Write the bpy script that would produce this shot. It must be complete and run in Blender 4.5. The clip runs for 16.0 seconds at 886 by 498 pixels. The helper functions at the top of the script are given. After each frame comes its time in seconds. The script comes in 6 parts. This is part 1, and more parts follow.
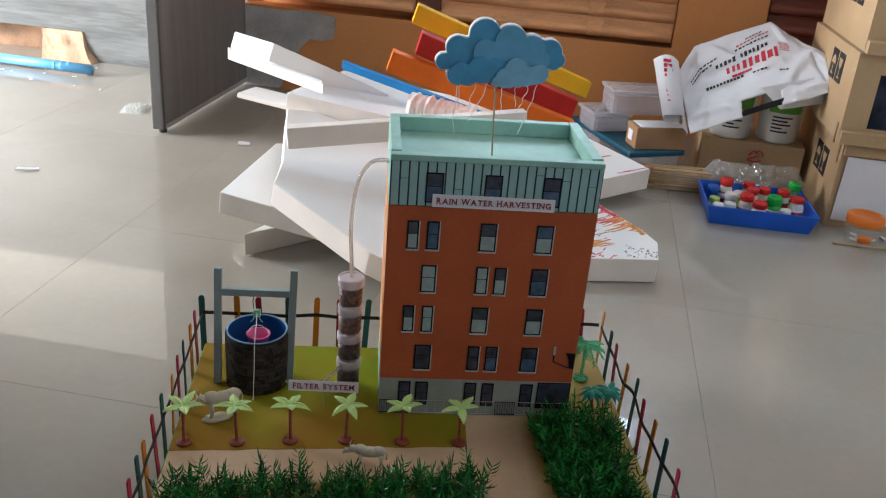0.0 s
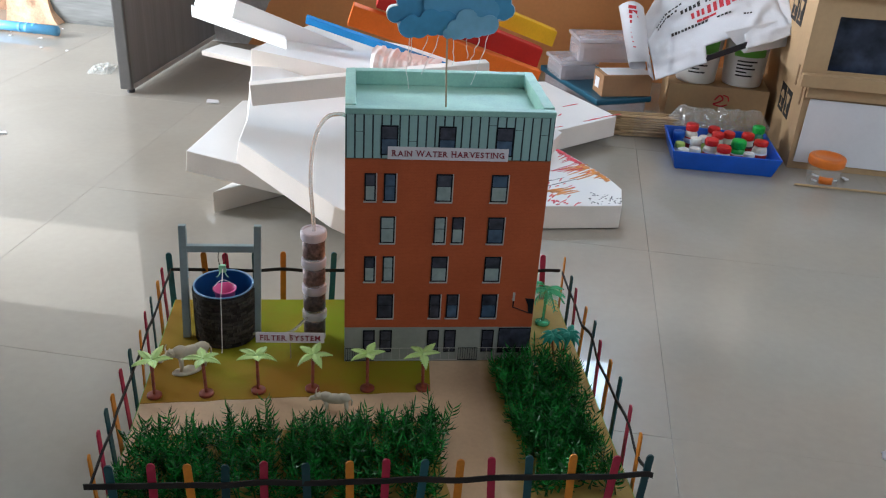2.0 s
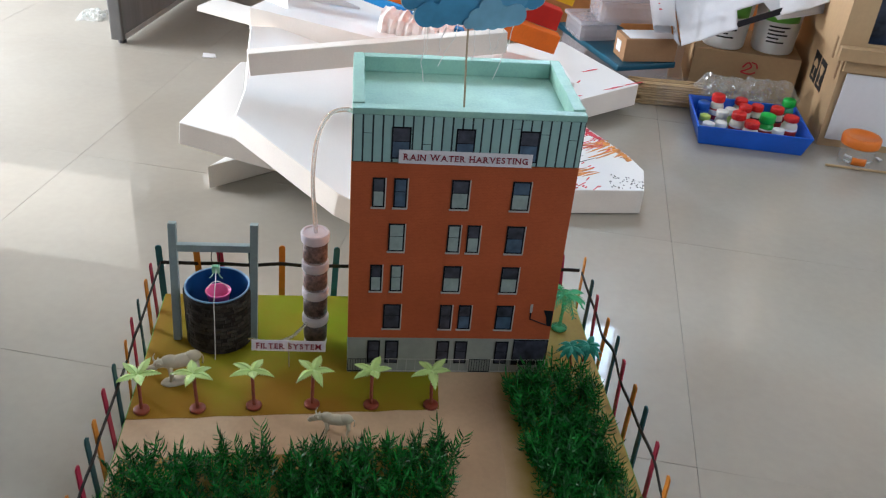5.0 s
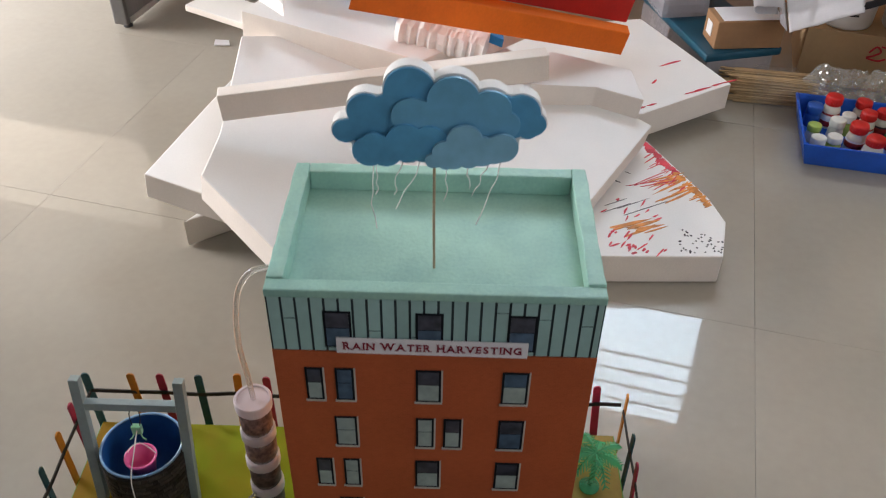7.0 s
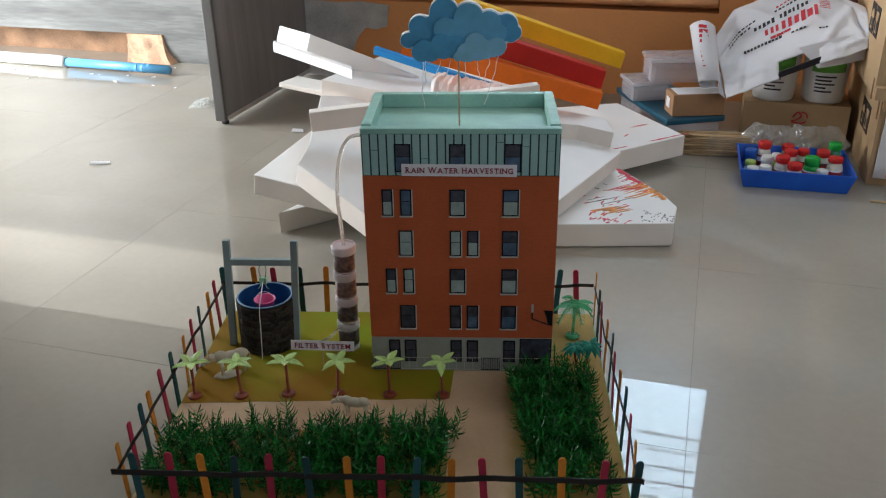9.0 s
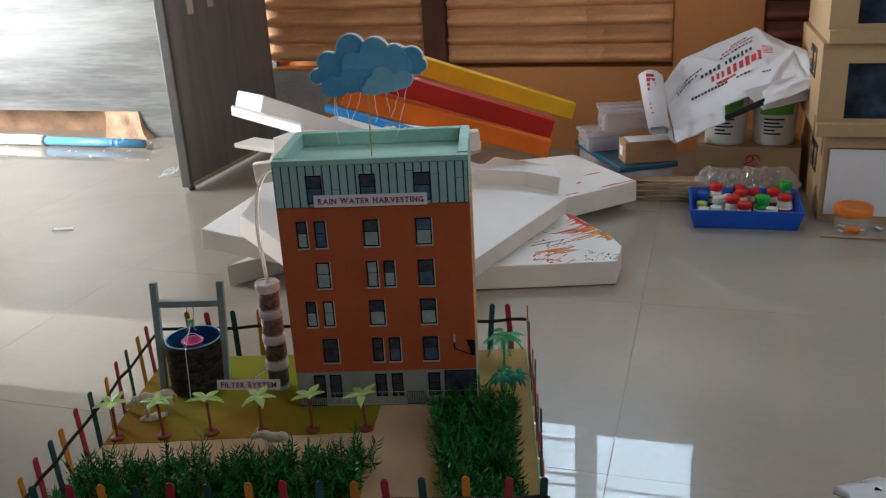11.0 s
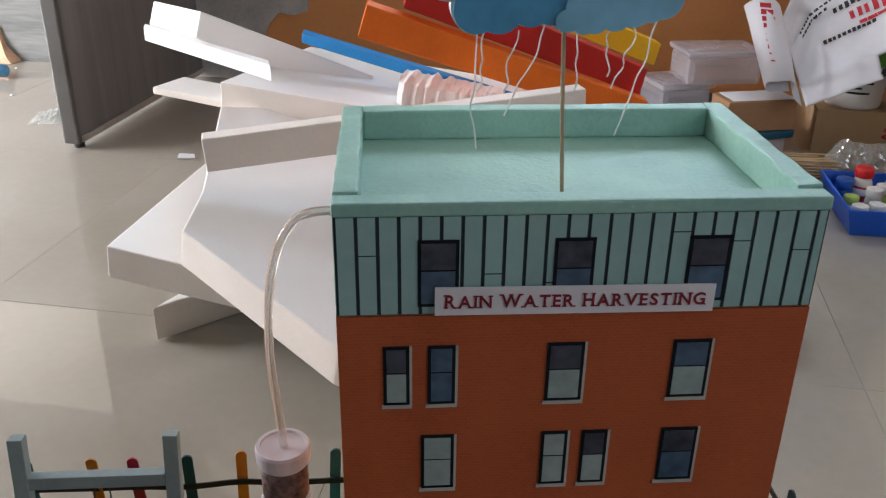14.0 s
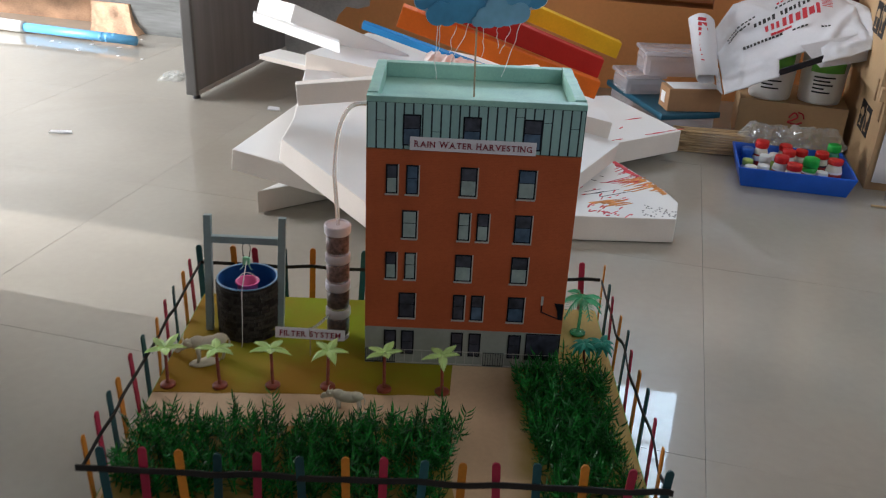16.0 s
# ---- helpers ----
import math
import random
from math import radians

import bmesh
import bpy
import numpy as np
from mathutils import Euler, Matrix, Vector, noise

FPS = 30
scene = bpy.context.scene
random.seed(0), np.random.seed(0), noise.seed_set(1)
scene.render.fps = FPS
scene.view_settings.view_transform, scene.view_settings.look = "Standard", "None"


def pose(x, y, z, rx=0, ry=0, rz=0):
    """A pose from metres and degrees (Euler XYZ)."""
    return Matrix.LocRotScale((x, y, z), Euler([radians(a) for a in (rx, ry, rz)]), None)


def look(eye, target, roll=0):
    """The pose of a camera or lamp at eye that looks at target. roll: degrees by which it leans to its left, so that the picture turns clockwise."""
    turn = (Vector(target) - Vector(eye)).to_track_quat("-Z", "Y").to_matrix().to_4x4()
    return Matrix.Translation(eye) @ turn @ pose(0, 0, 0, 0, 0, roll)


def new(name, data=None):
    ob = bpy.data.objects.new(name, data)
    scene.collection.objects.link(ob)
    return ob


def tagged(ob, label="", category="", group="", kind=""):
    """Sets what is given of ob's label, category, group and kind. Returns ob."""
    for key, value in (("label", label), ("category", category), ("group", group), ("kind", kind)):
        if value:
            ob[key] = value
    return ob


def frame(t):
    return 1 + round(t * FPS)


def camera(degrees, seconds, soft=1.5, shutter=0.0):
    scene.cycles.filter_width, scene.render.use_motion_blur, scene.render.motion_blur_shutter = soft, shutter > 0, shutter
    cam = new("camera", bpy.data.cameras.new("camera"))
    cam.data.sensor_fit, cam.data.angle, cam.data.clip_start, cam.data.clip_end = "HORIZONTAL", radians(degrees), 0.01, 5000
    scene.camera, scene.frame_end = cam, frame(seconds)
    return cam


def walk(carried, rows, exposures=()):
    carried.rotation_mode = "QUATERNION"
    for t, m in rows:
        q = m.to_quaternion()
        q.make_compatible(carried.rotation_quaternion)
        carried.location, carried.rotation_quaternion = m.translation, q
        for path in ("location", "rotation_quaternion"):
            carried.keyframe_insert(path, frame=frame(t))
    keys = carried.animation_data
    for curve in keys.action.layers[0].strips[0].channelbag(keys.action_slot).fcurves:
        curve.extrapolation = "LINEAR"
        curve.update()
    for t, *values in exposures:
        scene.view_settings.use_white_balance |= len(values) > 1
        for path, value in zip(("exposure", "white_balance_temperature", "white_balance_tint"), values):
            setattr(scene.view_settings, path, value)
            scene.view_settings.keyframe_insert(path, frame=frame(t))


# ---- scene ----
cam = camera(53.5, 16.0, 1.15, 0.3)
PATH = [
    (0, (-0.031, -1.098, 0.794), (0.149, 0.714, -0.032), 4.6),
    (0.5, (-0.02, -1.099, 0.796), (0.147, 0.692, -0.077), 4.3),
    (1, (-0.002, -1.098, 0.797), (0.163, 0.671, -0.12), 3.7),
    (1.5, (0.019, -1.111, 0.802), (0.207, 0.649, -0.13), 3.6),
    (2, (0.006, -1.129, 0.805), (0.219, 0.634, -0.114), 3.5),
    (2.5, (-0.01, -1.156, 0.815), (0.212, 0.62, -0.078), 3.9),
    (3, (-0.015, -1.158, 0.823), (0.207, 0.622, -0.062), 4.6),
    (3.5, (-0.019, -1.158, 0.828), (0.217, 0.612, -0.074), 5.2),
    (3.7, (-0.02, -1.16, 0.832), (0.226, 0.603, -0.08), 5.4),
    (5.8, (0.054, -0.643, 0.874), (0.197, 0.954, -0.321), 3.8),
    (6, (0.078, -0.553, 0.911), (0.192, 1.018, -0.32), 3.3),
    (6.5, (0.142, -0.516, 0.946), (0.178, 1.014, -0.341), 1.9),
    (7, (0.154, -0.541, 0.917), (0.14, 1.007, -0.35), 1.2),
    (7.5, (0.124, -0.655, 0.832), (0.095, 0.978, -0.323), 1.6),
    (8, (0.149, -0.947, 0.827), (0.099, 0.792, -0.16), 1.7),
    (8.2, (0.159, -1.034, 0.83), (0.106, 0.731, -0.108), 1.1),
    (10.3, (0.233, -1.248, 0.755), (0.086, 0.58, -0.043), -2.9),
    (10.5, (0.262, -1.24, 0.748), (0.111, 0.604, -0.012), -2.9),
    (11, (0.319, -1.23, 0.739), (0.205, 0.643, 0.046), -3.1),
    (11.5, (0.267, -1.22, 0.737), (0.261, 0.657, 0.046), -2.5),
    (12, (0.174, -1.157, 0.734), (0.236, 0.708, 0.016), -1.6),
    (12.5, (0.118, -1.11, 0.732), (0.195, 0.751, 0.003), -1.0),
    (13, (0.081, -1.014, 0.73), (0.14, 0.835, -0.03), -0.5),
    (13.5, (0.046, -0.769, 0.67), (0.12, 1.057, -0.142), 0.5),
    (14, (0.03, -0.453, 0.614), (0.16, 1.349, -0.244), 0.7),
    (14.5, (0.034, -0.46, 0.623), (0.22, 1.325, -0.261), 0.5),
    (15, (0.034, -0.701, 0.684), (0.244, 1.073, -0.216), 1.3),
    (15.5, (0.054, -0.948, 0.744), (0.192, 0.84, -0.142), 2.3),
    (16, (0.098, -1.107, 0.745), (0.115, 0.695, -0.123), 2.8),
]
EXPOSURE = [(0, -0.50, 6200, 10), (1.5, -0.52, 5950, 10), (2.5, -0.15, 5950, 8), (3.5, -0.10, 6000, 9), (6, -0.20, 6150, 10), (6.5, -0.42, 6650, 14), (7, -0.48, 6700, 14), (8, -0.64, 6250, 9), (10.5, -0.75, 6250, 8), (11, -0.97, 6350, 10), (12.5, -0.84, 6350, 11), (13.5, -0.83, 6300, 10), (14, -0.64, 6400, 14), (14.5, -0.58, 6500, 18), (15, -0.48, 6350, 15), (16, -0.70, 6300, 11)]
walk(cam, [(t, look(eye, target, roll)) for t, eye, target, roll in PATH], EXPOSURE)

# The room's own axes (along and towards the back wall), turned against the model.
ROOM = pose(0, 0, 0, 0, 0, -13.95)

# ---- light ----
world = bpy.data.worlds.new("sky")
scene.world = world
world.use_nodes = True
wn = world.node_tree
sky = wn.nodes.new("ShaderNodeTexSky")
sky.sky_type = "NISHITA"
sky.sun_disc = False
sky.sun_elevation = radians(40)
sky.sun_rotation = radians(250)
wn.links.new(sky.outputs[0], wn.nodes["Background"].inputs[0])
wn.nodes["Background"].inputs[1].default_value = 0.12


def room_light(name, m, sx, sy, watts, colour):
    data = bpy.data.lights.new(name, "AREA")
    data.shape, data.size, data.size_y, data.energy, data.color = "RECTANGLE", sx, sy, watts, colour
    ob = new(name, data)
    ob.matrix_world = ROOM @ m
    return ob


room_light("doorway_light", pose(-2.98, 0.70, 0.74, 0, -90, 0), 1.3, 1.0, 215, (0.98, 0.985, 1.0))
room_light("back_window_light", look((0.22, 1.99, 1.46), (0.22, -1, 1.0)), 0.8, 0.75, 46, (0.68, 0.86, 1.0))
# Two added fill lamps, from behind and from the right, without known sources.
room_light("rear_fill_light", look((1.3, -2.93, 1.5), (0.8, 0, 0.6)), 1.6, 1.1, 8.0, (0.90, 0.95, 1.0))
room_light("side_fill_light", look((2.36, -0.30, 1.45), (0.9, 1.0, 0.3)), 1.3, 1.0, 19.0, (0.92, 0.96, 1.0))

# ---- materials ----


def material(name, colour, rough=0.5, vary=0.12, size=8.0, bump=0.1, fine=120.0, metallic=0.0, tint=None, coat=0.0, island=False, clear=0.0, ior=1.45, stretch=(1, 1, 1), spread=0.0, alpha=1.0):
    """Two scales of variation in colour and roughness, and a fine relief, in object space."""
    mt = bpy.data.materials.new(name)
    mt.use_nodes = True
    nt = mt.node_tree
    nodes, links = nt.nodes, nt.links
    bsdf = nodes["Principled BSDF"]
    co = nodes.new("ShaderNodeTexCoord")
    mp = nodes.new("ShaderNodeMapping")
    mp.inputs["Scale"].default_value = stretch
    links.new(co.outputs["Object"], mp.inputs["Vector"])
    big, small = nodes.new("ShaderNodeTexNoise"), nodes.new("ShaderNodeTexNoise")
    big.inputs["Scale"].default_value, small.inputs["Scale"].default_value = size, fine
    big.inputs["Detail"].default_value, small.inputs["Detail"].default_value = 5, 3
    for n in (big, small):
        links.new(mp.outputs["Vector"], n.inputs["Vector"])
    add = nodes.new("ShaderNodeMath")
    add.operation = "MULTIPLY_ADD"
    add.inputs[1].default_value = 0.35
    links.new(small.outputs[0], add.inputs[0])
    links.new(big.outputs[0], add.inputs[2])
    ramp = nodes.new("ShaderNodeMapRange")
    ramp.inputs[1].default_value, ramp.inputs[2].default_value = 0.4, 0.95
    links.new(add.outputs[0], ramp.inputs[0])
    mix = nodes.new("ShaderNodeMix")
    mix.data_type = "RGBA"
    dark = tint or tuple(c * (1 - 2 * vary) for c in colour)
    light = tuple(min(1, c * (1 + vary)) for c in colour)
    mix.inputs["A"].default_value, mix.inputs["B"].default_value = (*dark, 1), (*light, 1)
    links.new(ramp.outputs[0], mix.inputs["Factor"])
    last = mix.outputs["Result"]
    if spread:
        info = nodes.new("ShaderNodeNewGeometry") if island else nodes.new("ShaderNodeObjectInfo")
        hsv = nodes.new("ShaderNodeHueSaturation")
        mr = nodes.new("ShaderNodeMapRange")
        mr.inputs[3].default_value, mr.inputs[4].default_value = 1 - spread, 1 + spread
        links.new(info.outputs["Random Per Island" if island else "Random"], mr.inputs[0])
        links.new(mr.outputs[0], hsv.inputs["Value"])
        links.new(last, hsv.inputs["Color"])
        last = hsv.outputs[0]
    links.new(last, bsdf.inputs["Base Color"])
    rr = nodes.new("ShaderNodeMapRange")
    rr.inputs[3].default_value, rr.inputs[4].default_value = max(0.02, rough * 0.8), min(1, rough * 1.2)
    links.new(add.outputs[0], rr.inputs[0])
    links.new(rr.outputs[0], bsdf.inputs["Roughness"])
    bsdf.inputs["Metallic"].default_value = metallic
    bsdf.inputs["Coat Weight"].default_value = coat
    bsdf.inputs["Transmission Weight"].default_value = clear
    bsdf.inputs["IOR"].default_value = ior
    bsdf.inputs["Alpha"].default_value = alpha
    if bump:
        bp = nodes.new("ShaderNodeBump")
        bp.inputs["Strength"].default_value, bp.inputs["Distance"].default_value = bump, 0.002
        links.new(add.outputs[0], bp.inputs["Height"])
        links.new(bp.outputs[0], bsdf.inputs["Normal"])
    return mt


M = {}
M["floor"] = material("floor_tile", (0.365, 0.335, 0.282), 0.045, 0.06, 3.0, 0.006, 60, ior=1.24, coat=0.72)
fl = M["floor"].node_tree
geo, smear, to_rough = fl.nodes.new("ShaderNodeNewGeometry"), fl.nodes.new("ShaderNodeTexNoise"), fl.nodes.new("ShaderNodeMapRange")
smear.inputs["Scale"].default_value, smear.inputs["Detail"].default_value, smear.inputs["Distortion"].default_value = 2.2, 6, 1.5
to_rough.inputs[1].default_value, to_rough.inputs[2].default_value, to_rough.inputs[3].default_value, to_rough.inputs[4].default_value = 0.42, 0.68, 0.30, 0.42
to_coat = fl.nodes.new("ShaderNodeMapRange")
to_coat.inputs[1].default_value, to_coat.inputs[2].default_value, to_coat.inputs[3].default_value, to_coat.inputs[4].default_value = 0.45, 0.66, 0.008, 0.05
fl.links.new(smear.outputs[0], to_coat.inputs[0])
fl.links.new(to_coat.outputs[0], fl.nodes["Principled BSDF"].inputs["Coat Roughness"])
fl.links.new(geo.outputs["Position"], smear.inputs["Vector"])
fl.links.new(smear.outputs[0], to_rough.inputs[0])
fl.links.new(to_rough.outputs[0], fl.nodes["Principled BSDF"].inputs["Roughness"])
M["joint"] = material("tile_joint", (0.22, 0.20, 0.175), 0.6, 0.2, 12, 0.1)
M["orange_wall"] = material("orange_wall_paint", (0.72, 0.315, 0.11), 0.55, 0.08, 2.5, 0.15, 90)
M["cream_wall"] = material("grey_beige_wall_paint", (0.46, 0.44, 0.41), 0.7, 0.05, 2.0, 0.15, 90)
M["ceiling"] = material("ceiling_paint", (0.62, 0.62, 0.61), 0.8, 0.04, 2.0, 0.1, 90)
M["grey_cladding"] = material("veined_grey_wall_tile", (0.235, 0.24, 0.232), 0.26, 0.30, 2.6, 0.03, 20, stretch=(0.5, 1, 4.5), ior=1.27)
M["cream_band"] = material("cream_wall_paint", (0.84, 0.77, 0.66), 0.6, 0.06, 2.5, 0.15, 90)
M["dark_upper"] = material("brown_wall_paint", (0.22, 0.19, 0.16), 0.6, 0.12, 3, 0.15, 90)
M["cement"] = material("bare_cement_patch", (0.48, 0.47, 0.455), 0.85, 0.2, 9, 0.6, 150)
M["rough_plaster"] = material("broken_orange_plaster", (0.66, 0.42, 0.27), 0.85, 0.25, 14, 0.7, 160)
# Brown strip in the skirting gap; the recess's shade is put into its colour.
M["shaded_strip"] = material("brown_shaded_plaster", (0.36, 0.215, 0.13), 0.9, 0.3, 12, 0.6, 160)
M["slat"] = material("varnished_wood_slat", (0.86, 0.44, 0.21), 0.48, 0.2, 5, 0.15, 70, stretch=(1, 1, 6), spread=0.12)
M["slat_dark"] = material("dark_red_wood_slat", (0.22, 0.06, 0.035), 0.4, 0.2, 5, 0.15, 70, spread=0.15)
M["mullion"] = material("dark_brown_mullion", (0.14, 0.045, 0.028), 0.4, 0.15, 5, 0.1)
M["laminate"] = material("dark_grey_wood_laminate", (0.205, 0.200, 0.200), 0.32, 0.18, 4, 0.04, 40, stretch=(6, 6, 0.25))
M["laminate_edge"] = material("grey_laminate_edge", (0.11, 0.105, 0.10), 0.35, 0.1, 8, 0.03)
M["aluminium"] = material("brushed_aluminium_strip", (0.62, 0.61, 0.59), 0.35, 0.08, 20, 0.05, metallic=0.6)
M["foam"] = material("white_polystyrene_foam", (0.84, 0.83, 0.81), 0.75, 0.04, 5, 0.35, 420)
M["foam_pinkish"] = material("pinkish_polystyrene_foam", (0.80, 0.73, 0.66), 0.8, 0.06, 8, 0.5, 380)
M["splash_red"] = material("red_paint_splash", (0.66, 0.035, 0.06), 0.5, 0.2, 40, 0.2)
M["splash_orange"] = material("orange_paint_splash", (0.84, 0.29, 0.045), 0.5, 0.3, 40, 0.2)
M["splash_black"] = material("dark_paint_fleck", (0.04, 0.03, 0.04), 0.6, 0.2, 40, 0.1)
M["board_orange"] = material("orange_painted_foam", (0.78, 0.155, 0.015), 0.5, 0.1, 9, 0.2, 200, ior=1.25)
M["board_red"] = material("red_painted_foam", (0.47, 0.022, 0.016), 0.5, 0.12, 9, 0.2, 200, ior=1.25)
M["board_yellow"] = material("yellow_painted_foam", (0.80, 0.44, 0.015), 0.5, 0.1, 9, 0.2, 200, ior=1.25)
M["board_blue"] = material("blue_painted_foam", (0.03, 0.26, 0.62), 0.5, 0.1, 9, 0.2, 200, ior=1.25)
M["card"] = material("brown_corrugated_cardboard", (0.50, 0.34, 0.185), 0.8, 0.08, 6, 0.2, 90)
M["card_brown"] = material("red_brown_cardboard", (0.36, 0.20, 0.10), 0.8, 0.1, 8, 0.2, 90)
# Darker copy of the cardboard, with the shade inside a tear in its colour.
M["card_shaded"] = material("shaded_cardboard_flute", (0.30, 0.19, 0.10), 0.85, 0.12, 12, 0.3, 160)
M["ink"] = material("black_print", (0.02, 0.02, 0.02), 0.6, 0.1, 20, 0.0)
M["ink_red"] = material("red_print", (0.55, 0.02, 0.035), 0.55, 0.1, 30, 0.0)
M["ink_blue"] = material("dark_blue_film", (0.045, 0.06, 0.10), 0.22, 0.45, 16, 1.0, 40)
M["paper"] = material("white_paper", (0.80, 0.80, 0.82), 0.7, 0.03, 8, 0.05)
M["sign_paper"] = material("sign_paper", (0.78, 0.74, 0.76), 0.6, 0.03, 20, 0.05)
M["sign_text"] = material("dark_red_sign_lettering", (0.24, 0.012, 0.03), 0.6, 0.05, 20, 0.0)
M["bag"] = material("white_woven_plastic_bag", (0.66, 0.66, 0.69), 0.4, 0.05, 6, 0.25, 260)
M["pail"] = material("white_pail_plastic", (0.78, 0.78, 0.76), 0.3, 0.03, 6, 0.02)
M["label_green"] = material("green_label", (0.15, 0.48, 0.07), 0.4, 0.1, 20, 0.02)
M["strap"] = material("dark_strap", (0.03, 0.03, 0.035), 0.5, 0.1, 20, 0.1)
M["tray"] = material("blue_plastic_tray", (0.012, 0.11, 0.60), 0.3, 0.1, 12, 0.05)
M["cap_red"] = material("red_bottle_cap", (0.62, 0.022, 0.018), 0.35, 0.05, 30, 0.05)
M["cap_white"] = material("white_bottle_cap", (0.72, 0.73, 0.70), 0.35, 0.05, 30, 0.05)
M["cap_green"] = material("green_bottle", (0.02, 0.42, 0.06), 0.3, 0.05, 30, 0.05)
M["cap_blue"] = material("blue_bottle_cap", (0.02, 0.10, 0.42), 0.3, 0.05, 30, 0.05)
M["bottle_dark"] = material("dark_paint_bottle", (0.05, 0.03, 0.05), 0.3, 0.2, 30, 0.02)
M["bottle_red"] = material("red_paint_bottle", (0.42, 0.03, 0.03), 0.3, 0.2, 30, 0.02)
M["bottle_cream"] = material("cream_bottle_plastic", (0.72, 0.68, 0.58), 0.32, 0.05, 30, 0.02)
M["bottle_lime"] = material("lime_paint_pot", (0.38, 0.52, 0.12), 0.35, 0.1, 30, 0.02)
M["teal_lid"] = material("teal_plastic_lid", (0.010, 0.085, 0.14), 0.4, 0.08, 8, 0.03)
M["clear_bin"] = material("frosted_clear_plastic", (0.76, 0.74, 0.80), 0.25, 0.05, 6, 0.05, alpha=0.38)
M["clear_wrap"] = material("crumpled_clear_wrap", (0.95, 0.96, 0.95), 0.06, 0.03, 12, 0.1, alpha=0.08, ior=1.55)
M["cellophane"] = material("silvery_cellophane", (0.92, 0.95, 0.92), 0.09, 0.05, 60, 0.6, 140, metallic=0.45, alpha=0.26, ior=1.6)
M["bamboo"] = material("bamboo_stick", (0.52, 0.36, 0.19), 0.6, 0.15, 20, 0.15, spread=0.15)
M["lid_orange"] = material("orange_jar_lid", (0.80, 0.20, 0.02), 0.35, 0.05, 20, 0.03)
M["pipe_blue"] = material("blue_broom_handle", (0.12, 0.38, 0.66), 0.3, 0.06, 10, 0.03)
M["pipe_pale"] = material("pale_broom_head", (0.74, 0.76, 0.74), 0.6, 0.08, 30, 0.3)
M["pink_tag"] = material("pale_pink_tag", (0.60, 0.50, 0.47), 0.6, 0.1, 20, 0.05)
# the model
M["lawn"] = material("green_painted_lawn", (0.20, 0.240, 0.004), 0.8, 0.08, 9, 0.25, 160, tint=(0.275, 0.142, 0.010), ior=1.3)
nt = M["lawn"].node_tree
mixer = [n for n in nt.nodes if n.bl_idname == "ShaderNodeMix"][0]
co2, sep = nt.nodes.new("ShaderNodeTexCoord"), nt.nodes.new("ShaderNodeSeparateXYZ")
nt.links.new(co2.outputs["Object"], sep.inputs[0])
front_to_back, wash, speck = nt.nodes.new("ShaderNodeMapRange"), nt.nodes.new("ShaderNodeMath"), nt.nodes.new("ShaderNodeTexNoise")
front_to_back.inputs[1].default_value, front_to_back.inputs[2].default_value = -0.075, 0.12
speck.inputs["Scale"].default_value, speck.inputs["Detail"].default_value = 13, 6
wash.operation = "MULTIPLY_ADD"
wash.inputs[1].default_value = 0.75
nt.links.new(sep.outputs[1], front_to_back.inputs[0])
nt.links.new(front_to_back.outputs[0], wash.inputs[0])
spread_, nn = nt.nodes.new("ShaderNodeMapRange"), speck
spread_.inputs[1].default_value, spread_.inputs[2].default_value, spread_.inputs[3].default_value, spread_.inputs[4].default_value = 0.3, 0.7, -0.25, 0.45
nt.links.new(co2.outputs["Object"], speck.inputs["Vector"])
nt.links.new(speck.outputs[0], spread_.inputs[0])
nt.links.new(spread_.outputs[0], wash.inputs[2])
wash.use_clamp = True
margin, both = nt.nodes.new("ShaderNodeMapRange"), nt.nodes.new("ShaderNodeMath")
margin.inputs[1].default_value, margin.inputs[2].default_value = -0.29, -0.17
both.operation = "MULTIPLY"
nt.links.new(sep.outputs[0], margin.inputs[0])
nt.links.new(margin.outputs[0], both.inputs[0])
nt.links.new(wash.outputs[0], both.inputs[1])
nt.links.new(both.outputs[0], mixer.inputs["Factor"])
M["lawn_brown"] = material("olive_painted_ground", (0.34, 0.235, 0.05), 0.7, 0.15, 10, 0.25, 160, tint=(0.27, 0.16, 0.035))
M["sand"] = material("beige_painted_path", (0.57, 0.39, 0.235), 0.7, 0.08, 10, 0.2, 160)
M["verge"] = material("sprayed_olive_verge", (0.34, 0.235, 0.05), 0.7, 0.15, 10, 0.25, 160, tint=(0.27, 0.16, 0.035))
vt = M["verge"].node_tree
vmix = [n for n in vt.nodes if n.bl_idname == "ShaderNodeMix"][0]
vco, vsep, vramp, vsand, vspeck, vadd = (vt.nodes.new("ShaderNode" + n) for n in ("TexCoord", "SeparateXYZ", "MapRange", "Mix", "TexNoise", "Math"))
vsand.data_type = "RGBA"
vsand.inputs["A"].default_value = (0.57, 0.39, 0.235, 1)
vspeck.inputs["Scale"].default_value, vspeck.inputs["Detail"].default_value = 30, 5
vadd.operation, vadd.inputs[1].default_value = "MULTIPLY_ADD", 0.03
vramp.inputs[1].default_value, vramp.inputs[2].default_value, vramp.interpolation_type = 0.214, 0.252, "SMOOTHSTEP"
vt.links.new(vco.outputs["Object"], vsep.inputs[0])
vt.links.new(vco.outputs["Object"], vspeck.inputs["Vector"])
vt.links.new(vspeck.outputs[0], vadd.inputs[0])
vt.links.new(vsep.outputs[0], vadd.inputs[2])
vt.links.new(vadd.outputs[0], vramp.inputs[0])
vt.links.new(vramp.outputs[0], vsand.inputs["Factor"])
vt.links.new(vmix.outputs["Result"], vsand.inputs["B"])
vt.links.new(vsand.outputs["Result"], vt.nodes["Principled BSDF"].inputs["Base Color"])
